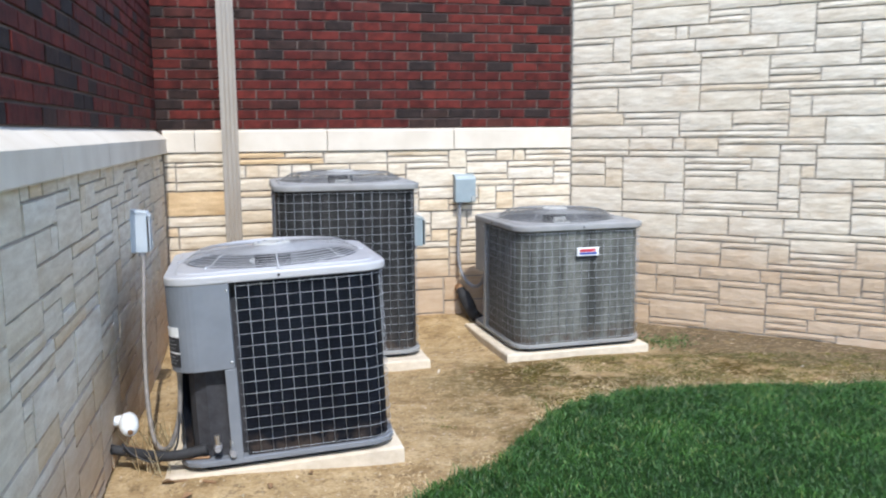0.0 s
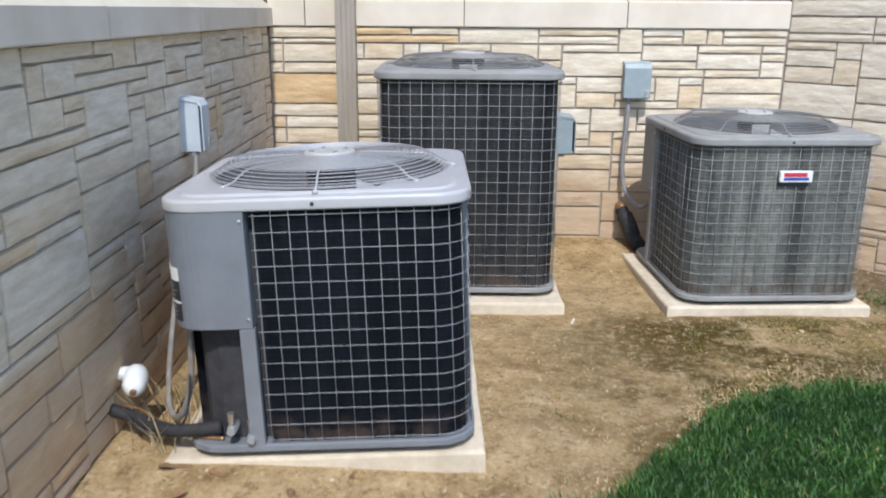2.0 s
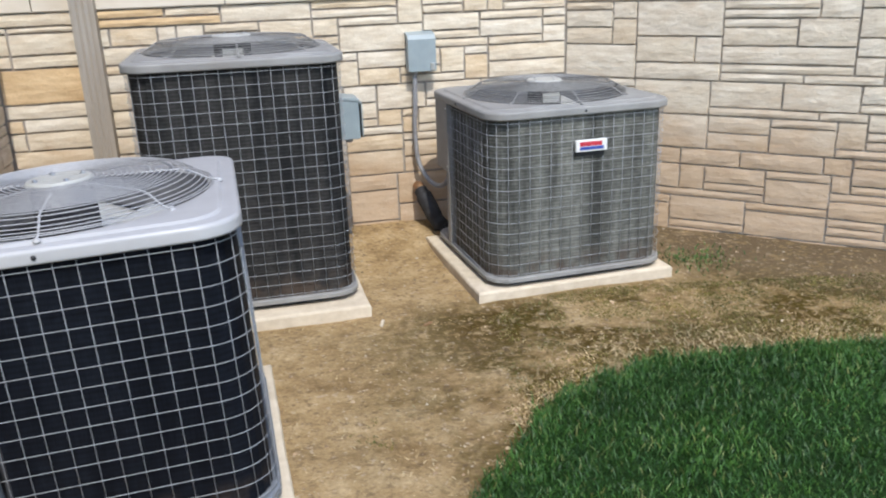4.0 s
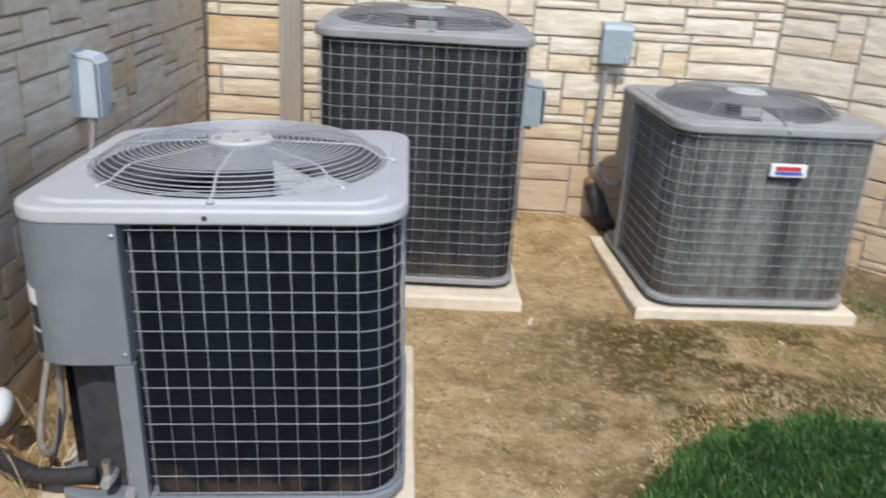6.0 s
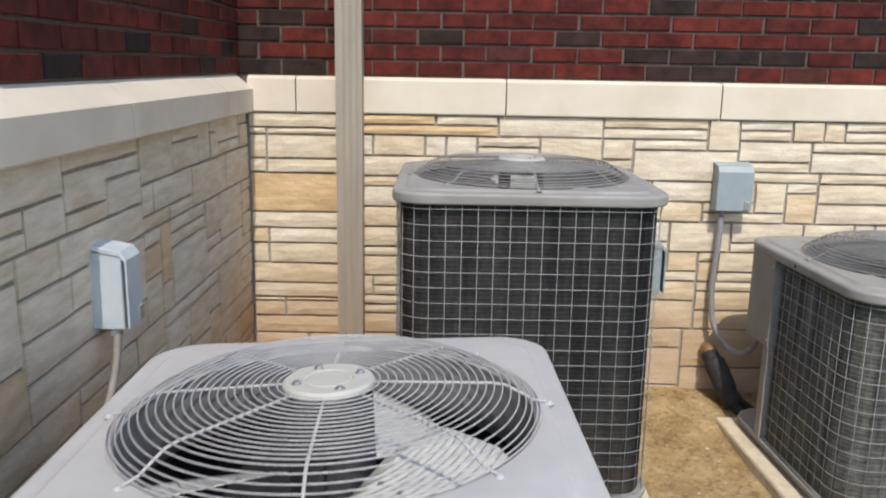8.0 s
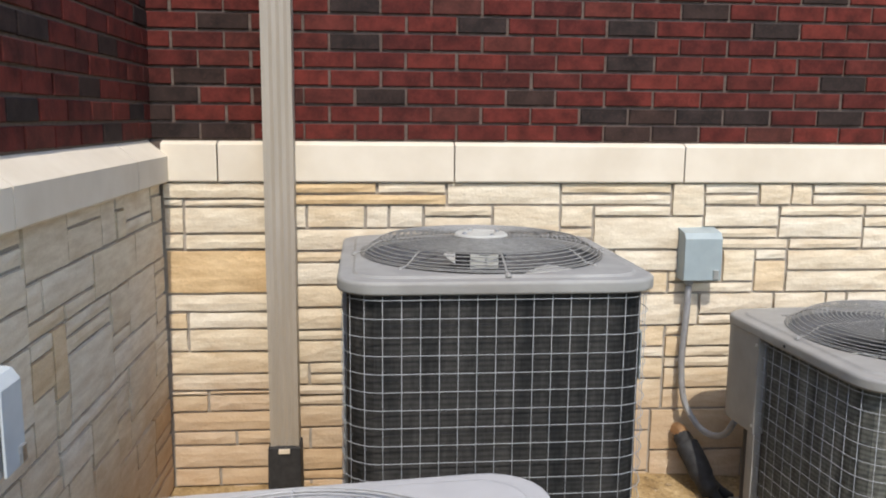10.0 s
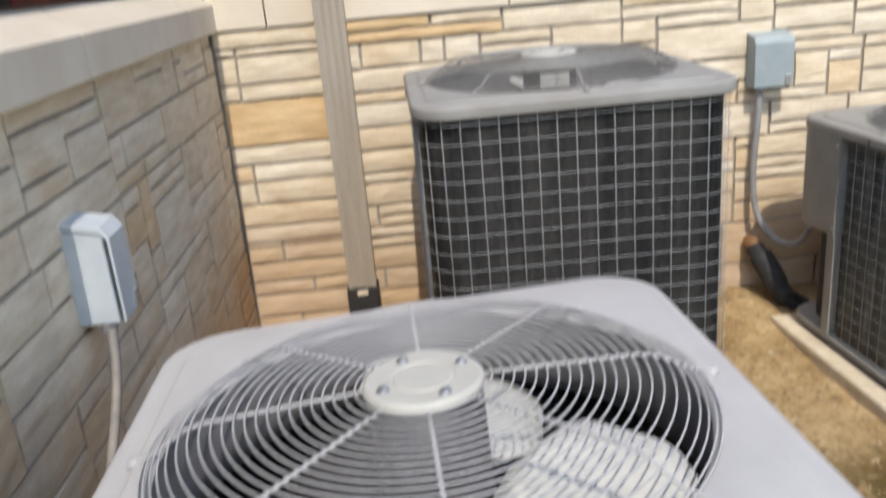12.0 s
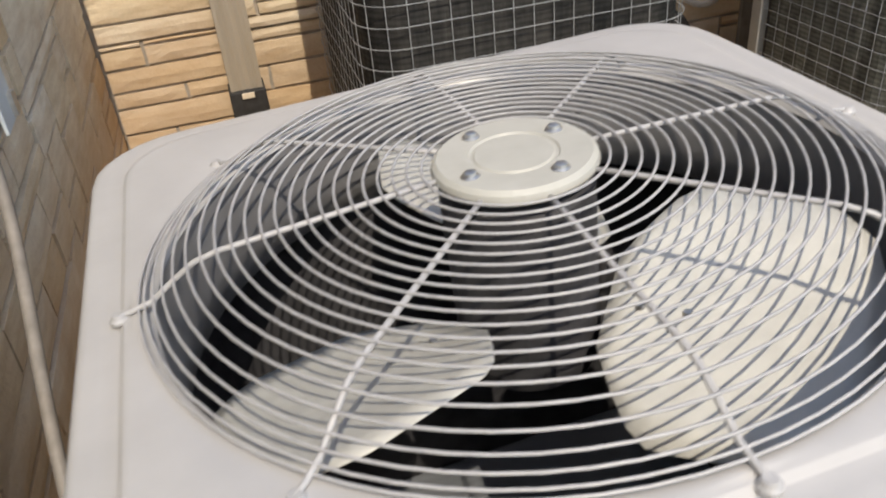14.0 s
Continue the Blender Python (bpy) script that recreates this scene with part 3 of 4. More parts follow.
def prism(loop, z0, z1):
    return loft([[(x, y, z0) for x, y in loop], [(x, y, z1) for x, y in loop]], cap0=True, cap1=True)


def condenser(label, at, turn, half, height, reach, spoke0, wire, guard_wire, cover_mat, paint, coil_material, pitch=0.0510, fan_turn=0.0, bolt0=26.0):
    """A condensing unit whose service corner is its front left one; at is the middle of its base."""
    r = 0.115
    H = height
    unit = thing("condensing_unit", at, turn, label=label, category="air conditioner", group="condensing units beside the wall")
    side, arc = 2 * (half - r), math.pi * r / 2
    px = -half + reach                          # where the service panel ends on the front
    s0 = px + half - r
    s1 = 3 * (side + arc) + 2 * half - r - 0.30
    # base pan
    part("base_pan", loft([squircle(half - 0.030, r, 0.024, 64), squircle(half - 0.002, r, 0.024, 64), squircle(half + 0.002, r, 0.027, 64), squircle(half + 0.002, r, 0.044, 64), squircle(half - 0.005, r, 0.048, 64)], cap0=True, cap1=True), paint, unit)
    # added black block, set in, that stands for the shadow gap below the pan
    part("gap_block", loft([squircle(half - 0.040, r, 0.0, 64), squircle(half - 0.040, r, 0.026, 64)], cap0=True, cap1=True), M_BLACK, unit, "black inset block for the shadow gap under the pan")
    # coil
    outer, inner = perimeter(half - 0.020, r, s0, s1), perimeter(half - 0.05, r - 0.02, s0, s1 - 0.19)
    k = len(outer)
    inner = [inner[min(len(inner) - 1, int(i * (len(inner) - 1) / (k - 1)))] for i in range(k)]
    ring = [(p.x, p.y) for p in outer] + [(p.x, p.y) for p in inner[::-1]]
    bm = loft([[(x, y, 0.04) for x, y in ring], [(x, y, H - 0.03) for x, y in ring]])
    part("coil", bm, coil_material, unit, "finned heat exchanger coil behind the wire grille", smooth=False)
    # grille
    path = perimeter(half - 0.004, r, s0 + 0.004, s1 - 0.004, 0.025)
    me = None
    n = round((H - 0.115) / pitch)
    gap = (H - 0.115) / n
    for j in range(n + 1):
        z = 0.062 + gap * j
        if me is None:
            ob = part("grille_wire", tube([(p.x, p.y, 0) for p in path], 0.00115, sides=5), wire, unit, smooth=True, m=pose(0, 0, z))
            me = ob.data
        else:
            share("grille_wire", me, unit, pose(0, 0, z))
    count = int((s1 - s0) / pitch)
    pts = perimeter(half - 0.0085, r, s0 + 0.01, s1 - 0.01, (s1 - s0) / count * 0.999)
    me = None
    for p in pts:
        if me is None:
            ob = part("grille_upright", tube([(0, 0, 0.044), (0, 0, H - 0.036)], 0.00105, sides=5), wire, unit, smooth=True, m=pose(p.x, p.y, 0))
            me = ob.data
        else:
            share("grille_upright", me, unit, pose(p.x, p.y, 0))
    # service corner
    front = perimeter(half + 0.003, r, -arc - (0.30 - r), s0 - 0.004, 0.02)
    loop = [(p.x, p.y) for p in front] + [(px - 0.004, -half + 0.10), (-half + 0.10, -half + 0.10), (-half + 0.10, -half + 0.30)]
    split = H * 0.52
    panel = part("service_panel", prism(loop, split, H - 0.034), paint, unit, "painted sheet-metal access panel", bevel=0.004)
    loop = [(-half + 0.095, -half + 0.29), (-half + 0.095, -half + 0.105), (-half + 0.110, -half + 0.090), (px - 0.03, -half + 0.090), (px - 0.03, -half + 0.13), (-half + 0.13, -half + 0.13), (-half + 0.13, -half + 0.29)]
    part("valve_recess", prism(loop, 0.04, split - 0.001), M_RECESS_SHADE, unit, "recess sheet behind the service valves, coloured dark for its shade")
    part("corner_post", box(px - 0.050, -half - 0.001, 0.036, px - 0.002, -half + 0.03, split), paint, unit, bevel=0.004)
    part("corner_post", box(-half - 0.001, -half + 0.262, 0.036, -half + 0.03, -half + 0.30, split), paint, unit, bevel=0.004)
    for dz in (0.03, H * 0.40):
        bm = loft([circle(0.0055, 0.0, 10), circle(0.0055, 0.003, 10), circle(0.003, 0.005, 10)], cap1=True)
        part("screw", bm, M_STEEL, panel, m=pose(px - 0.018, -half - 0.003, split + dz, 90))
    # cover with its round opening
    R = half - 0.070
    loops = [squircle(half - 0.004, r, H - 0.036), squircle(half + 0.0035, r, H - 0.0375), squircle(half + 0.006, r, H - 0.0345), squircle(half + 0.006, r, H - 0.030), squircle(half + 0.006, r, H - 0.012), squircle(half + 0.0055, r, H - 0.0075), squircle(half + 0.003, r, H - 0.003), squircle(half - 0.001, r - 0.002, H - 0.0008), squircle(half - 0.006, r - 0.004, H),
             squircle(half - 0.020, r - 0.012, H), squircle(half - 0.036, r - 0.02, H), squircle(half - 0.0385, r - 0.02, H + 0.001), squircle(half - 0.0420, r - 0.02, H + 0.006), squircle(half - 0.0445, r - 0.022, H + 0.007), squircle(half - 0.050, r - 0.025, H + 0.0072)]
    blend = [tuple(a * 0.5 + b * 0.5 for a, b in zip(p, q)) for p, q in zip(squircle(half - 0.050, r - 0.025, H + 0.0075), circle(R + 0.02, H + 0.0075, 128))]
    loops += [blend, circle(R + 0.014, H + 0.0075, 128), circle(R + 0.005, H + 0.0045, 128), circle(R, H - 0.006, 128)]
    part("orifice", loft([circle(R + 0.001, H - 0.007, 96), circle(R - 0.004, H - 0.05, 96), circle(R - 0.002, H - 0.10, 96), circle(R + 0.006, H - 0.15, 96), circle(R + 0.03, H - 0.16, 96)]), M_ORIFICE, unit, "grey fan shroud inside the opening", smooth=True)
    part("top_cover", loft(loops), cover_mat, unit, smooth=True)
    part("cover_screw", loft([circle(0.006, 0, 10), circle(0.006, 0.003, 10), circle(0.003, 0.005, 10)], cap1=True), M_INK, unit, m=pose(0.0, -half - 0.006, H - 0.020, 90))
    part("cover_screw", loft([circle(0.006, 0, 10), circle(0.006, 0.003, 10), circle(0.003, 0.005, 10)], cap1=True), M_INK, unit, m=pose(half + 0.006, 0.0, H - 0.020, 90, 0, 90))
    # added shell whose near-black colour gives the shade inside the casing
    part("inner_shade_shell", loft([squircle(half - 0.056, r - 0.03, 0.05, 64), squircle(half - 0.056, r - 0.03, H - 0.104, 64)]), M_INNER, unit)
    # fan guard
    guard = part("fan_guard_hub", loft([circle(0.072, H + 0.0520, 48), circle(0.085, H + 0.0540, 48), circle(0.088, H + 0.0600, 48), circle(0.086, H + 0.0660, 48), circle(0.081, H + 0.0700, 48), circle(0.048, H + 0.0695, 48), circle(0.046, H + 0.0675, 48), circle(0.043, H + 0.0675, 48), circle(0.041, H + 0.0695, 48), circle(0.004, H + 0.0700, 48)], cap0=True, cap1=True), M_HUB, unit, "pale round hub plate with an embossed ring")
    for k in range(4):
        a = radians(bolt0 + 90 * k)
        bm = loft([circle(0.0100, 0.0, 16), circle(0.0100, 0.001, 16), circle(0.0068, 0.003, 16), circle(0.0062, 0.0055, 16), circle(0.0035, 0.0065, 16)], cap1=True)
        part("hub_bolt", bm, M_STEEL, guard, "shiny zinc bolt", smooth=False, m=pose(0.063 * math.cos(a), 0.063 * math.sin(a), H + 0.0695))
    radii = [0.100 + 0.0158 * k for k in range(18)] + [0.382, 0.393, 0.403, 0.410]
    scale = (R + 0.012) / 0.410
    for q in radii:
        z = H + guard_height(q)
        part("guard_ring", tube([(q * scale * math.cos(math.tau * i / 72), q * scale * math.sin(math.tau * i / 72), z) for i in range(72)], 0.0016, sides=5, closed=True), guard_wire, unit, smooth=True)
    for k in range(8):
        a = radians(spoke0 + 45 * k)
        c, s = math.cos(a), math.sin(a)
        line = [(q * scale * c, q * scale * s, H + guard_height(q) - (0.0040 if q < 0.40 else 0.0)) for q in (0.08, 0.15, 0.22, 0.29, 0.32, 0.345, 0.37, 0.395, 0.418, 0.432)]
        spoke = part("guard_spoke", tube(line, 0.0031, sides=8), guard_wire, unit, smooth=True)
        bm = loft([circle(0.0095, 0.0, 18), circle(0.0095, 0.003, 18), circle(0.0075, 0.005, 18), circle(0.0055, 0.009, 18)], cap1=True)
        part("foot", bm, guard_wire, spoke, m=pose(0.430 * scale * c, 0.430 * scale * s, H + 0.004))
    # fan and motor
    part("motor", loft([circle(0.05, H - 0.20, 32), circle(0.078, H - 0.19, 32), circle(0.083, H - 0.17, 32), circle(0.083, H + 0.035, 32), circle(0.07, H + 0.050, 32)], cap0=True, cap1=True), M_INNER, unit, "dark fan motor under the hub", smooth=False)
    for k in range(3):
        # a paddle with nearly parallel edges, rounded corners and a slight twist
        bm = bmesh.new()
        rows = []
        for i in range(11):
            t = i / 10
            wide = 0.295 * (0.86 + 0.14 * smooth(0.0, 0.35, t)) - (0.075 if i == 10 else 0.020 if i == 9 else 0.0) - (0.15 if i == 0 else 0.07 if i == 1 else 0.02 if i == 2 else 0.0)
            row = []
            for j in range(9):
                y = wide * (j / 8 - 0.5)
                end = math.sqrt((R - 0.018) ** 2 - y * y)
                x = 0.095 + (end - 0.095) * t
                row.append(bm.verts.new((x, y, H - 0.105 + (0.46 - 0.08 * t) * y + 0.30 * y * y)))
            rows.append(row)
        for i in range(10):
            for j in range(8):
                bm.faces.new((rows[i][j], rows[i][j + 1], rows[i + 1][j + 1], rows[i + 1][j]))
        blade = part("fan_blade", bm, M_BLADE, unit, "curved aluminium fan blade", smooth=True, m=pose(0, 0, 0, 0, 0, fan_turn - 4 + 120 * k))
        sol = blade.modifiers.new("sheet", "SOLIDIFY")
        sol.thickness = 0.002
        for q in (0.13, 0.18):
            part("rivet", loft([circle(0.006, 0, 10), circle(0.0045, 0.004, 10)], cap1=True), M_STEEL, blade, m=pose(q, 0.0, H - 0.106))
    return unit


def plate(path, z0, z1, thick):
    """A thin label that follows a path of plan points, on its outer side."""
    out = []
    for i, p in enumerate(path):
        a, b = path[max(0, i - 1)], path[min(len(path) - 1, i + 1)]
        d = (b - a).normalized()
        out.append(p + Vector((d.y, -d.x)) * thick)
    loop = [(p.x, p.y) for p in path] + [(p.x, p.y) for p in out[::-1]]
    return prism(loop, z0, z1)


def concrete_pad(x0, y0, x1, y1, z0, z1, turn, label, lean=(0, 0)):
    cx, cy = (x0 + x1) / 2, (y0 + y1) / 2
    hx, hy = (x1 - x0) / 2, (y1 - y0) / 2
    bm = bmesh.new()
    n = 14
    loops = []
    for inset, z in ((0.012, z0), (0.0, z0 + 0.008), (0.0, z1 - 0.012), (0.004, z1 - 0.003), (0.014, z1)):
        loop = []
        for sx, sy, ex, ey in ((-1, -1, 1, -1), (1, -1, 1, 1), (1, 1, -1, 1), (-1, 1, -1, -1)):
            for i in range(n):
                t = i / n
                x, y = (sx + (ex - sx) * t) * (hx - inset), (sy + (ey - sy) * t) * (hy - inset)
                w = 0.004 * noise.noise(Vector((x * 7 + cx, y * 7 + cy, z * 10)))
                loop.append((x + w, y + w, z))
        loops.append(loop)
    loft(loops, bm, cap0=True, cap1=True)
    ob = part("equipment_pad", bm, M_PAD)
    ob.matrix_basis = pose(cx, cy, z1, *lean, turn) @ Matrix.Translation((0, 0, -z1))
    return tagged(ob, label, "concrete pad", "pads under the units")


LEAN = (-1.3, -2.1)          # the first pad has sunk towards the wall, and its unit with it

walls = build_walls()
build_ground()

concrete_pad(-1.06, 3.275, -0.050, 4.26, 0.02, 0.152, 1.7, "weathered pale concrete equipment pad on sandy soil", LEAN)
concrete_pad(-0.58, 4.79, 0.39, 5.82, 0.02, 0.130, 1.0, "pale concrete equipment pad by the back wall")
concrete_pad(0.875, 4.81, 1.885, 5.74, 0.02, 0.125, 3.0, "clean cream concrete equipment pad beside the lawn edge")

unit_a = condenser("light grey condensing unit with black coil and domed fan guard", (-0.534, 3.727, 0.153), 1.7, 0.4567, 0.829, 0.260, -89.4, M_WIRE, M_WIRE_LIGHT, M_PAINT_LIGHT, M_PAINT, M_COIL_A, fan_turn=-38.0, bolt0=25.0)
unit_a.matrix_basis = pose(-0.534, 3.727, 0.153, *LEAN, 1.7)
unit_b = condenser("tall weathered grey condensing unit with dark coil", (-0.085, 5.325, 0.130), 180.5, 0.449, 1.105, 0.30, -87.0 + 180, M_WIRE, M_WIRE_OLD, M_PAINT_OLD, M_PAINT_OLD, M_COIL_B, fan_turn=20.0)
unit_c = condenser("dusty grey condensing unit with a red and blue badge", (1.395, 5.275, 0.125), -86.5, 0.458, 0.825, 0.30, -90.0 + 90, M_WIRE, M_WIRE_OLD, M_PAINT_OLD, M_PAINT_OLD, M_COIL_C, fan_turn=10.0)


def unit_labels():
    half, r = 0.4567, 0.115
    for z0, z1, material, label in ((0.581, 0.622, M_WHITE, "white warning label"), (0.518, 0.580, M_INK, "black rating label"), (0.511, 0.517, M_WHITE, "white label strip"), (0.456, 0.510, M_INK, "black data label")):
        path = perimeter(half + 0.004, r, -0.165, -0.075, 0.01)
        plate_ob = part("label_plate", plate(path, z0, z1, 0.0012), material, unit_a, label)
        if material is M_INK:
            for k in range(3):
                line = perimeter(half + 0.0055, r, -0.157, -0.100 + 0.010 * (k % 2), 0.01)
                z = z0 + (z1 - z0) * (0.25 + 0.25 * k)
                part("label_line", plate(line, z, z + 0.0025, 0.0008), M_CONDUIT, plate_ob)
    # service valves and line ends in the recess
    for x, z in ((-0.30, 0.10), (-0.24, 0.07)):
        valve = part("service_valve", tube([(x, -half + 0.05, z), (x, -half + 0.02, z), (x, -half - 0.015, z)], [0.016, 0.018, 0.013], sides=8), M_CONDUIT, unit_a, "dull metal service valve")
        part("valve_cap", tube([(x, -half + 0.01, z + 0.012), (x, -half + 0.01, z + 0.055)], [0.010, 0.012], sides=8), M_STEEL, valve)
    # pale plates on the fan motors of the two older units
    part("motor_plate", box(-0.045, 0.0835, 1.105 - 0.035, 0.045, 0.0875, 1.105 + 0.012), M_HUB, unit_b, "pale plate on the fan motor", bevel=0.001)
    part("motor_plate", box(0.0835, -0.045, 0.825 - 0.035, 0.0875, 0.045, 0.825 + 0.012), M_HUB, unit_c, "pale plate on the fan motor", bevel=0.001)
    # badge on the third unit, on the face turned to the lawn
    badge = part("badge", box(-0.02, -0.078, -0.027, 0.0, 0.078, 0.027), M_WHITE, unit_c, "white badge with red and blue shapes", bevel=0.004, m=pose(0, 0, 0))
    badge.matrix_basis = pose(0.470, 0.030, 0.645)
    part("badge_shape", box(0.0, -0.060, 0.000, 0.002, 0.05, 0.019), M_RED, badge)
    part("badge_shape", box(0.0, -0.060, -0.017, 0.002, 0.060, -0.004), M_BLUE, badge)
    part("badge_back", box(-0.03, -0.070, -0.050, -0.019, 0.070, -0.004), M_INK, badge)


unit_labels()


# ---- fittings ----
def switch_box(name, at, turn, w, d, h, material, label):
    """A disconnect box on a wall; local face towards -y, back at y = 0."""
    e = thing(name, at, turn, label=label, category="electrical box", group="disconnect boxes")
    part("case", box(-w / 2, -d + 0.012, 0, w / 2, 0.02, h - 0.02), material, e, bevel=0.004)
    prof = [(-d - 0.004, 0.006), (-d - 0.004, h - 0.040), (-d + 0.012, h - 0.016), (0.018, h), (0.018, h - 0.012), (-d + 0.016, h - 0.03), (-d + 0.002, h - 0.045), (-d + 0.002, 0.006)]
    part("lid", loft([[(-w / 2 - 0.004, y, z) for y, z in prof], [(w / 2 + 0.004, y, z) for y, z in prof]], cap0=True, cap1=True), material, e, bevel=0.0015)
    part("hasp", box(w / 2 - 0.03, -d - 0.012, 0.012, w / 2 - 0.008, -d - 0.003, 0.05), M_STEEL, e, bevel=0.001)
    part("conduit_collar", tube([(-w / 4, -d / 2, -0.018), (-w / 4, -d / 2, 0.004)], [0.017, 0.019], sides=12), M_CONDUIT, e)
    return e


switch_box("disconnect_box", (LEFT, 4.375, 0.940), 90, 0.088, 0.088, 0.228, M_BOX_PALE, "pale grey disconnect box on the shaded stone wall")
switch_box("disconnect_box", (0.925, BACK, 1.008), 0, 0.150, 0.085, 0.220, M_BOX, "blue-grey disconnect box on the sunlit back wall")
switch_box("disconnect_box", (0.366, 5.50, 0.765), 90, 0.17, 0.13, 0.215, M_BOX, "blue-grey electrical box on the tall unit's side")


def hose(name, points, r, material, label, category, n=8, sides=10):
    e = part(name, tube(spline(points, n), r, sides=sides), material, smooth=True)
    return tagged(e, label, category)


hose("conduit", [(-1.216, 4.352, 0.93), (-1.212, 4.28, 0.80), (-1.185, 3.98, 0.60), (-1.15, 3.70, 0.36), (-1.10, 3.50, 0.22), (-1.035, 3.42, 0.22), (-0.985, 3.40, 0.36), (-0.970, 3.39, 0.585)], 0.0105, M_CONDUIT_DARK, "grey flexible conduit from the box to the unit", "conduit")
hose("conduit", [(0.886, 5.985, 0.985), (0.884, 5.985, 0.86), (0.874, 5.985, 0.66), (0.884, 5.965, 0.50), (0.925, 5.92, 0.405), (0.965, 5.86, 0.375), (1.0, 5.80, 0.40), (1.02, 5.76, 0.47)], 0.0135, M_CONDUIT, "grey flexible conduit looping to the small unit", "conduit")
hose("line_insulation", [(0.885, 5.995, 0.33), (0.895, 5.95, 0.31), (0.920, 5.89, 0.25), (0.95, 5.83, 0.170), (0.985, 5.77, 0.115)], [0.028] * 4 + [0.040] * 6 + [0.050] * 12 + [0.044] * 6 + [0.024] * 5, M_BLACK, "torn black foam insulation on refrigerant lines", "pipe insulation")
hose("refrigerant_line", [(0.880, 6.01, 0.345), (0.884, 5.985, 0.345), (0.889, 5.962, 0.335)], 0.031, M_COPPER, "rust-brown pipe end at the wall above torn insulation", "pipe")
hose("line_insulation", [(0.93, 5.99, 0.30), (0.955, 5.94, 0.22), (1.00, 5.86, 0.15), (1.04, 5.79, 0.125)], 0.02, M_BLACK, "black foam sleeve on a refrigerant line", "pipe insulation")
hose("line_insulation", [(LEFT - 0.01, 3.44, 0.225), (-1.20, 3.42, 0.215), (-1.10, 3.36, 0.212), (-1.0, 3.32, 0.218), (-0.87, 3.315, 0.238)], 0.022, M_BLACK, "black foam sleeve on the suction line", "pipe insulation")
hose("refrigerant_line", [(LEFT - 0.01, 3.50, 0.21), (-1.19, 3.47, 0.215), (-1.08, 3.40, 0.19), (-0.95, 3.32, 0.20), (-0.86, 3.30, 0.205)], 0.006, M_COPPER, "thin bare copper liquid line", "pipe")
hose("cable", [(-1.22, 3.40, 0.26), (-1.17, 3.36, 0.22), (-1.08, 3.34, 0.19), (-1.0, 3.36, 0.24), (-0.98, 3.40, 0.42)], 0.004, M_INK, "thin black control cable", "cable")


def build_drain():
    e = thing("drain_pipe", (LEFT + 0.062, 3.49, 0.315), 12, label="white plastic pipe stub with a rounded cap on the wall", category="pipe")
    part("pipe", tube(spline([(-0.085, 0.045, 0.0), (-0.03, 0.045, 0.004), (-0.004, 0.030, 0.006), (0, 0.0, 0.0)], 4), 0.024, sides=16), M_PVC, e, smooth=True)
    part("cap", tube([(0, 0.048, 0.014), (0, 0.040, 0.012), (0, 0.022, 0.007), (0, -0.004, 0.0), (0, -0.036, -0.009), (0, -0.055, -0.014), (0, -0.064, -0.016)], [0.020, 0.031, 0.039, 0.041, 0.038, 0.029, 0.016], sides=20), M_PVC, e, "white cap", smooth=True)
    part("plug", tube([(0, -0.060, -0.016), (0, -0.072, -0.019)], [0.013, 0.010], sides=12), M_COPPER, e, "rusty plug")


build_drain()


def build_spout():
    e = thing("downspout", (-0.797, BACK, 0.0), 0, label="taupe ribbed metal downspout on the back wall", category="downspout")
    w, d = 0.0575, 0.085
    prof = []
    for i in range(9):
        x = -w + 2 * w * i / 8
        prof.append((x, -d + (0.006 if i in (2, 4, 6) else 0.0) - 0.012))
    prof += [(w, 0.0), (-w, 0.0)]
    part("pipe", loft([[(x, y - 0.004, 0.33) for x, y in prof], [(x, y - 0.004, WALL_TOP) for x, y in prof]], cap0=True, cap1=True), M_SPOUT, e)
    part("boot", loft([[(-0.068, -0.125, 0.12), (0.068, -0.125, 0.12), (0.068, 0.0, 0.12), (-0.068, 0.0, 0.12)], [(-0.065, -0.118, 0.34), (0.065, -0.118, 0.34), (0.065, 0.0, 0.34), (-0.065, 0.0, 0.34)], [(-0.061, -0.112, 0.342), (0.061, -0.112, 0.342), (0.061, -0.008, 0.342), (-0.061, -0.008, 0.342)]], cap0=True, cap1=True), M_BLACK, e, "black plastic drain boot", bevel=0.004)
    part("tag", box(-0.022, -0.126, 0.318, 0.022, -0.116, 0.336), M_BAND, e, "small pale tag")


build_spout()

# ---- loose ground cover ----
def lawn_spot(rng):
    x = -0.35 + 4.2 * rng.random() ** 1.1
    e = lawn_edge(x)
    d = 2.3 * rng.random() ** 1.35 - abs(rng.normal(0, 0.035))
    y = e - d
    if y < 1.6:
        return None
    return x, y, level(x, y) + 0.004


def rim_spot(rng):
    x = rng.uniform(-0.2, 4.0)
    y = lawn_edge(x) + abs(rng.normal(0, 0.16)) - 0.02
    if noise.noise(Vector((x * 3, y * 3, 2))) < rng.uniform(-0.5, 0.35) + 0.35 * (1 - smooth(0.6, 1.2, x)):
        return None
    return x, y, level(x, y)


def moss_spot(rng):
    x = rng.uniform(0.15, 3.4)
    y = lawn_edge(x) + rng.uniform(0.02, 0.85)
    wild = 0.6 * noise.noise(Vector((x * 2.2, y * 2.2, 7))) + 0.6 * noise.noise(Vector((x * 9, y * 9, 3))) - 0.7 * (1 - smooth(0.3, 1.0, x))
    if y > 4.78 or wild < rng.uniform(-0.3, 0.6):
        return None
    return x, y, level(x, y) - 0.002


scatter_blades("lawn_grass", 110000, lawn_spot, 0.030, 0.0020, M_GRASS, "dense green mown lawn grass", "grass", 11, lean=1.0)
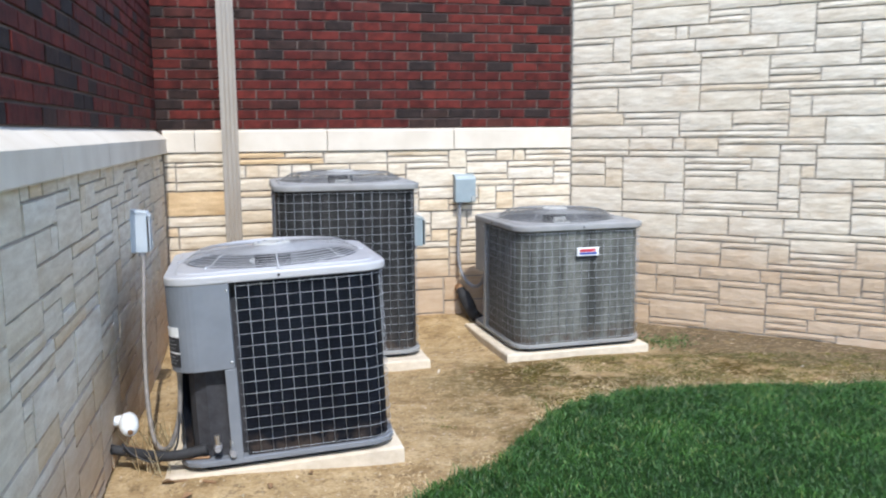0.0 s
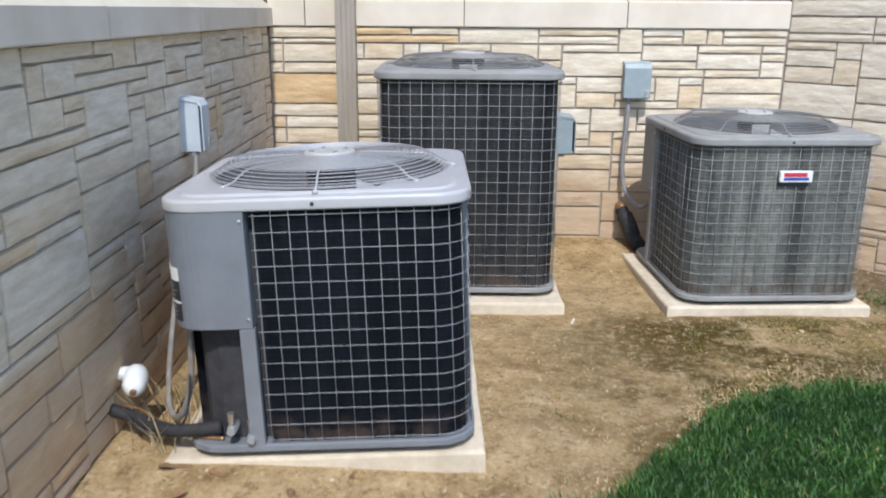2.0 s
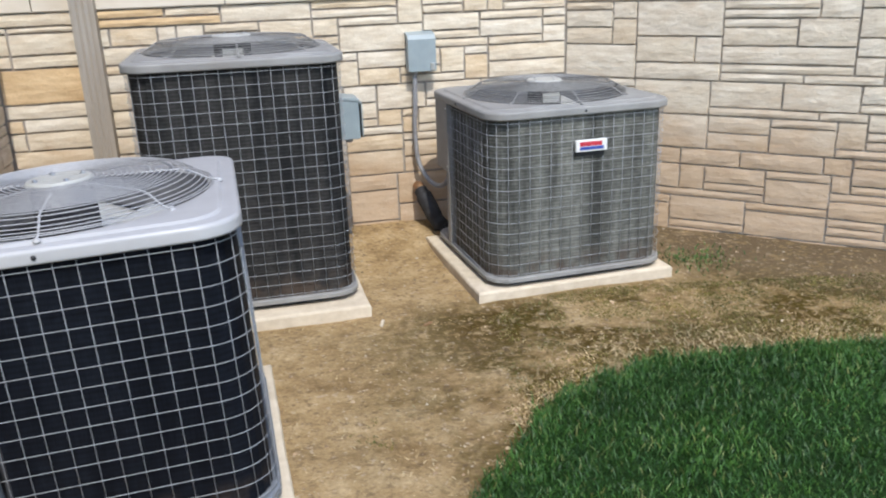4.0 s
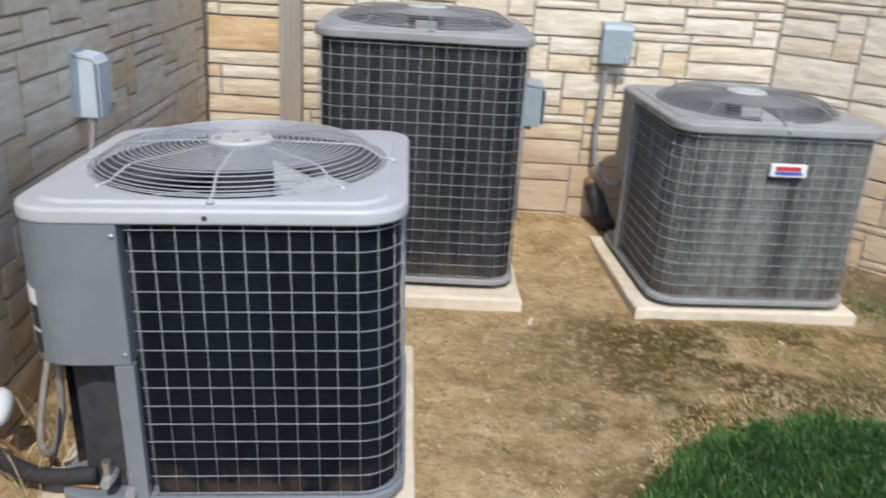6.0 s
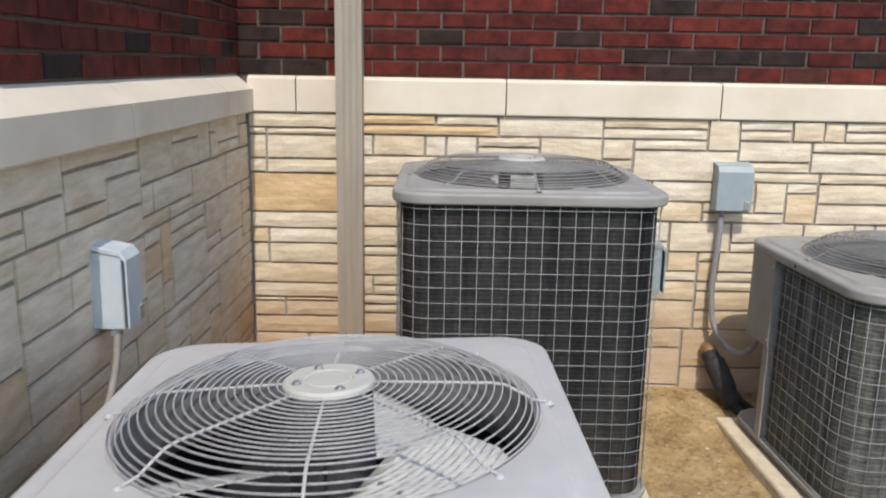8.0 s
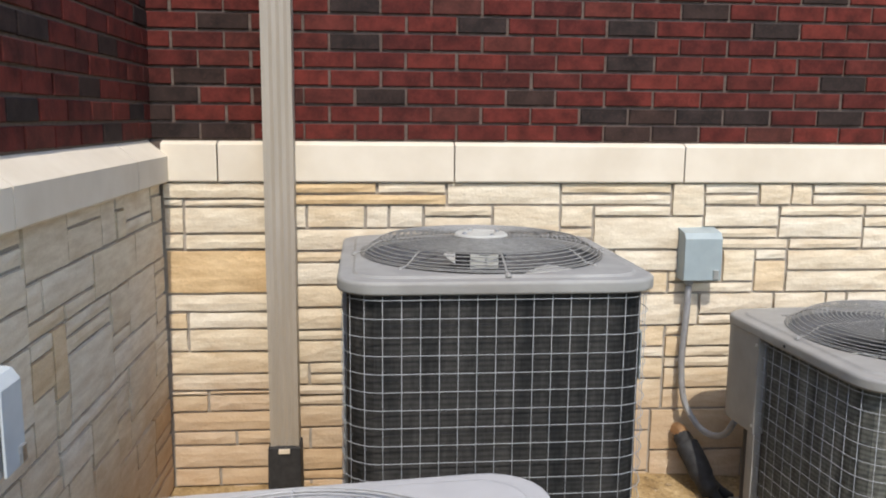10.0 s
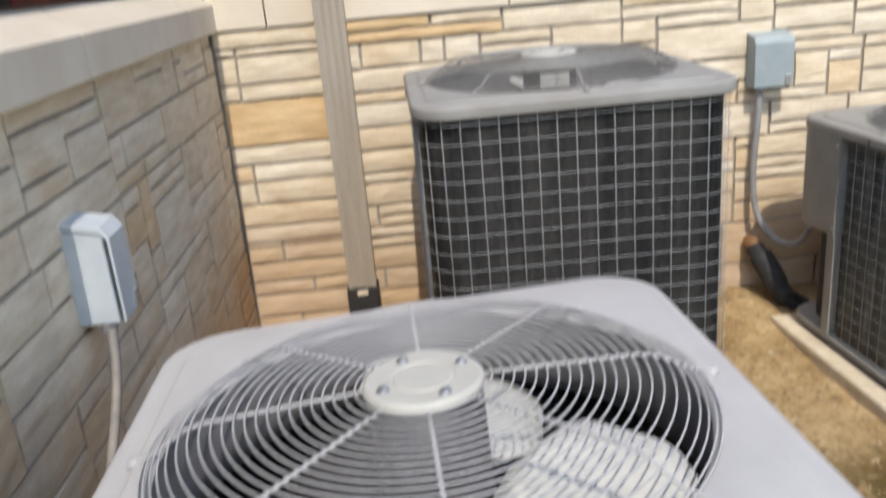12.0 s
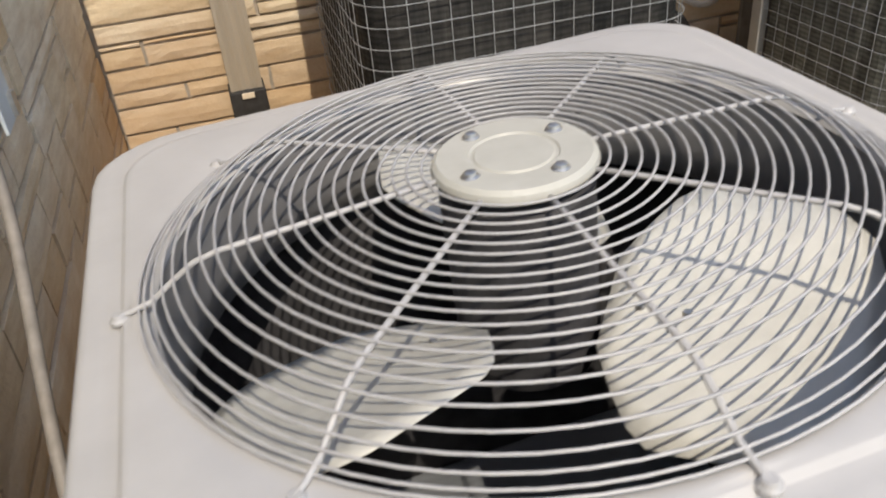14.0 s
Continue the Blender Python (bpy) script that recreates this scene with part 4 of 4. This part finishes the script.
def stray_spot(rng):
    x = rng.uniform(-0.1, 3.2)
    y = lawn_edge(x) + rng.normal(0.0, 0.035)
    if noise.noise(Vector((x * 11, 4.0, 2))) < rng.uniform(-0.1, 0.5):
        return None
    return x, y, level(x, y)


scatter_blades("stray_grass", 1400, stray_spot, 0.045, 0.0022, M_GRASS, "longer grass blades straying over the lawn edge", "grass", 14, lean=1.1)
scatter_blades("dry_grass", 6500, rim_spot, 0.011, 0.0018, M_STRAW, "dry straw-coloured thatch along the lawn edge", "dry grass", 12, lean=2.8)
def fleck_spot(rng):
    x, y = rng.uniform(-1.1, 3.2), rng.uniform(2.4, 4.78)
    if y < lawn_edge(x) or (-1.08 < x < -0.05 and 3.3 < y < 4.3):
        return None
    return x, y, level(x, y)


scatter_blades("straw_flecks", 1700, fleck_spot, 0.007, 0.0020, M_STRAW, "short dry straw flecks strewn over soil", "dry grass", 17, lean=4.0)
def tuft_spot(rng):
    x, y = rng.normal(2.12, 0.13), rng.normal(5.02, 0.10)
    return (x, y, level(x, y)) if x > 1.92 and x + y < 7.6 else None


scatter_blades("weed_tuft", 350, tuft_spot, 0.022, 0.0025, M_GRASS, "small green weeds beside the pad", "weeds", 23, lean=1.2)
scatter_blades("sparse_weeds", 24000, moss_spot, 0.009, 0.0024, M_MOSS, "sparse olive weeds and thatch on bare soil", "weeds", 13, lean=1.5)


def stalk_spot(rng):
    x, y = rng.uniform(-1.20, -1.02), rng.uniform(3.30, 3.75)
    return x, y, level(x, y) - 0.005


scatter_blades("dry_weeds", 70, stalk_spot, 0.17, 0.0022, M_STRAW, "dead straw-coloured weeds between wall and pad", "weeds", 31, lean=0.9)


def scatter_pebbles():
    rng = np.random.default_rng(5)
    verts, faces = [], []
    k = 0
    while k < 1700:
        x, y = rng.uniform(-1.25, 3.0), rng.uniform(2.3, 5.9)
        if y > lawn_edge(x) + 0.02 and not (-1.1 < x < -0.04 and 3.32 < y < 4.3) and not (-0.6 < x < 0.4 and 4.83 < y < 5.8) and not (0.88 < x < 1.9 and 4.83 < y < 5.74) and y < BACK - max(0, x - CORNER) * 0.93 - 0.05:
            k += 1
            s = 0.0022 + 0.0075 * rng.random() ** 5
            z = level(x, y) + s * 0.25
            n = len(verts)
            a = rng.uniform(0, math.tau)
            for i in range(5):
                q = a + math.tau * i / 5
                verts.append((x + s * math.cos(q) * rng.uniform(0.8, 1.3), y + s * math.sin(q) * rng.uniform(0.8, 1.3), z - s * 0.3))
            verts.append((x + s * 0.2, y, z + s * rng.uniform(0.4, 0.8)))
            verts.append((x - s * 0.3, y + s * 0.2, z + s * rng.uniform(0.3, 0.7)))
            faces += [(n, n + 1, n + 5), (n + 1, n + 2, n + 5), (n + 2, n + 6, n + 5), (n + 2, n + 3, n + 6), (n + 3, n + 4, n + 6), (n + 4, n, n + 6), (n, n + 5, n + 6)]
    me = bpy.data.meshes.new("pebbles")
    me.from_pydata(verts, [], faces)
    me.materials.append(M_PEBBLE)
    tagged(new("pebbles", me), "scattered small pale pebbles and clods on soil", "pebbles", kind="stuff")


scatter_pebbles()


def dead_leaf(x, y, size, turn):
    bm = bmesh.new()
    rows = []
    for i in range(7):
        t = i / 6
        w = 0.36 * size * math.sin(math.pi * min(1, t * 0.95 + 0.03)) ** 0.8
        rows.append([bm.verts.new((size * (t - 0.5), w * s, 0.25 * size * abs(s) * math.sin(3 * t) + 0.12 * size * t * t)) for s in (-1, -0.5, 0, 0.5, 1)])
    for a, b in zip(rows, rows[1:]):
        for k in range(4):
            bm.faces.new((a[k], a[k + 1], b[k + 1], b[k]))
    ob = part("dead_leaf", bm, M_LEAF, smooth=True)
    ob.matrix_basis = pose(x, y, level(x, y) + 0.006, 6, -8, turn)
    return tagged(ob, "curled dry brown leaf on the soil", "leaf", "fallen leaves")


for x, y, size, turn in ((-0.94, 3.09, 0.045, 30), (-0.62, 3.12, 0.035, 100), (-1.02, 3.22, 0.05, 200), (-0.45, 3.22, 0.03, 310)):
    dead_leaf(x, y, size, turn)

def wood_chip(x, y, length, turn, material, label):
    bm = box(-length / 2, -0.006, -0.004, length / 2, 0.006, 0.004)
    for v in bm.verts:
        v.co.y *= 1.0 + 0.5 * noise.noise(Vector((v.co.x * 90, x * 9, 1)))
        v.co.z += 0.002 * noise.noise(Vector((v.co.x * 70, y * 9, 2)))
    ob = part("wood_chip", bm, material, bevel=0.0015)
    ob.matrix_basis = pose(x, y, level(x, y) + 0.006, 0, 4, turn)
    return tagged(ob, label, "wood chip", "chips on the soil")


wood_chip(0.43, 4.70, 0.075, 75, M_PAD, "short pale splinter of wood beside a pad")
wood_chip(-1.00, 3.235, 0.10, 10, M_LEAF, "brown twig lying by the concrete pad")
wood_chip(-0.86, 3.20, 0.06, -25, M_LEAF, "brown twig lying by the concrete pad")
wood_chip(0.62, 4.62, 0.05, 40, M_LEAF, "short brown twig on bare soil")

# ---- stones and bricks of the walls ----
wall_back, brick_back, wall_left, brick_left, wall_right, right_m = walls
BAY_W = 0.47
lay_stones(wall_back, pose(LEFT, BACK + 0.012, 0.05), bay(BAY_W, BAND_LOW - 0.05), 3, M_STONE, lambda u, v: True, 0.0125, 0.0075, lambda u, v, h: h > 0.17)
lay_stones(wall_back, pose(LEFT + BAY_W, BACK + 0.012, 0.05), ashlar(CORNER - LEFT - BAY_W, BAND_LOW - 0.05, 0.0470, 5, 1.0, (0.40, 0.44, 0.13, 0.03)), 3, M_STONE, lambda u, v: True, 0.0125, 0.0075, lambda u, v, h: u < 0.1 and v > 1.2)
lay_stones(wall_left, Matrix.Translation((LEFT - 0.012, NEAR_END, 0.03)) @ pose(0, 0, 0, 0, 0, 90), ashlar(BACK - NEAR_END, BAND_LOW - 0.03, 0.0490, 8, 0.90, (0.34, 0.44, 0.17, 0.05)), 8, M_STONE, lambda u, v: u > 0.8, 0.0105)
lay_stones(wall_right, right_m @ pose(0, 0.012, -0.02), ashlar(4.4, RIGHT_TOP, 0.0470, 24, 1.15, (0.36, 0.42, 0.16, 0.06)), 21, M_STONE_RIGHT, lambda u, v: u < 2.6 and v < 2.6, 0.0125, 0.0075)
lay_bricks(brick_back, pose(LEFT - 0.045, BACK + 0.033, BAND_TOP), CORNER - LEFT + 0.04, int((WALL_TOP - BAND_TOP) / BRICK_H), 4, lambda u, j: True)
lay_bricks(brick_left, Matrix.Translation((LEFT - 0.046, NEAR_END, BAND_TOP)) @ pose(0, 0, 0, 0, 0, 90), BACK - NEAR_END + 0.03, int((WALL_TOP - BAND_TOP) / BRICK_H), 6, lambda u, j: u > 0.9)
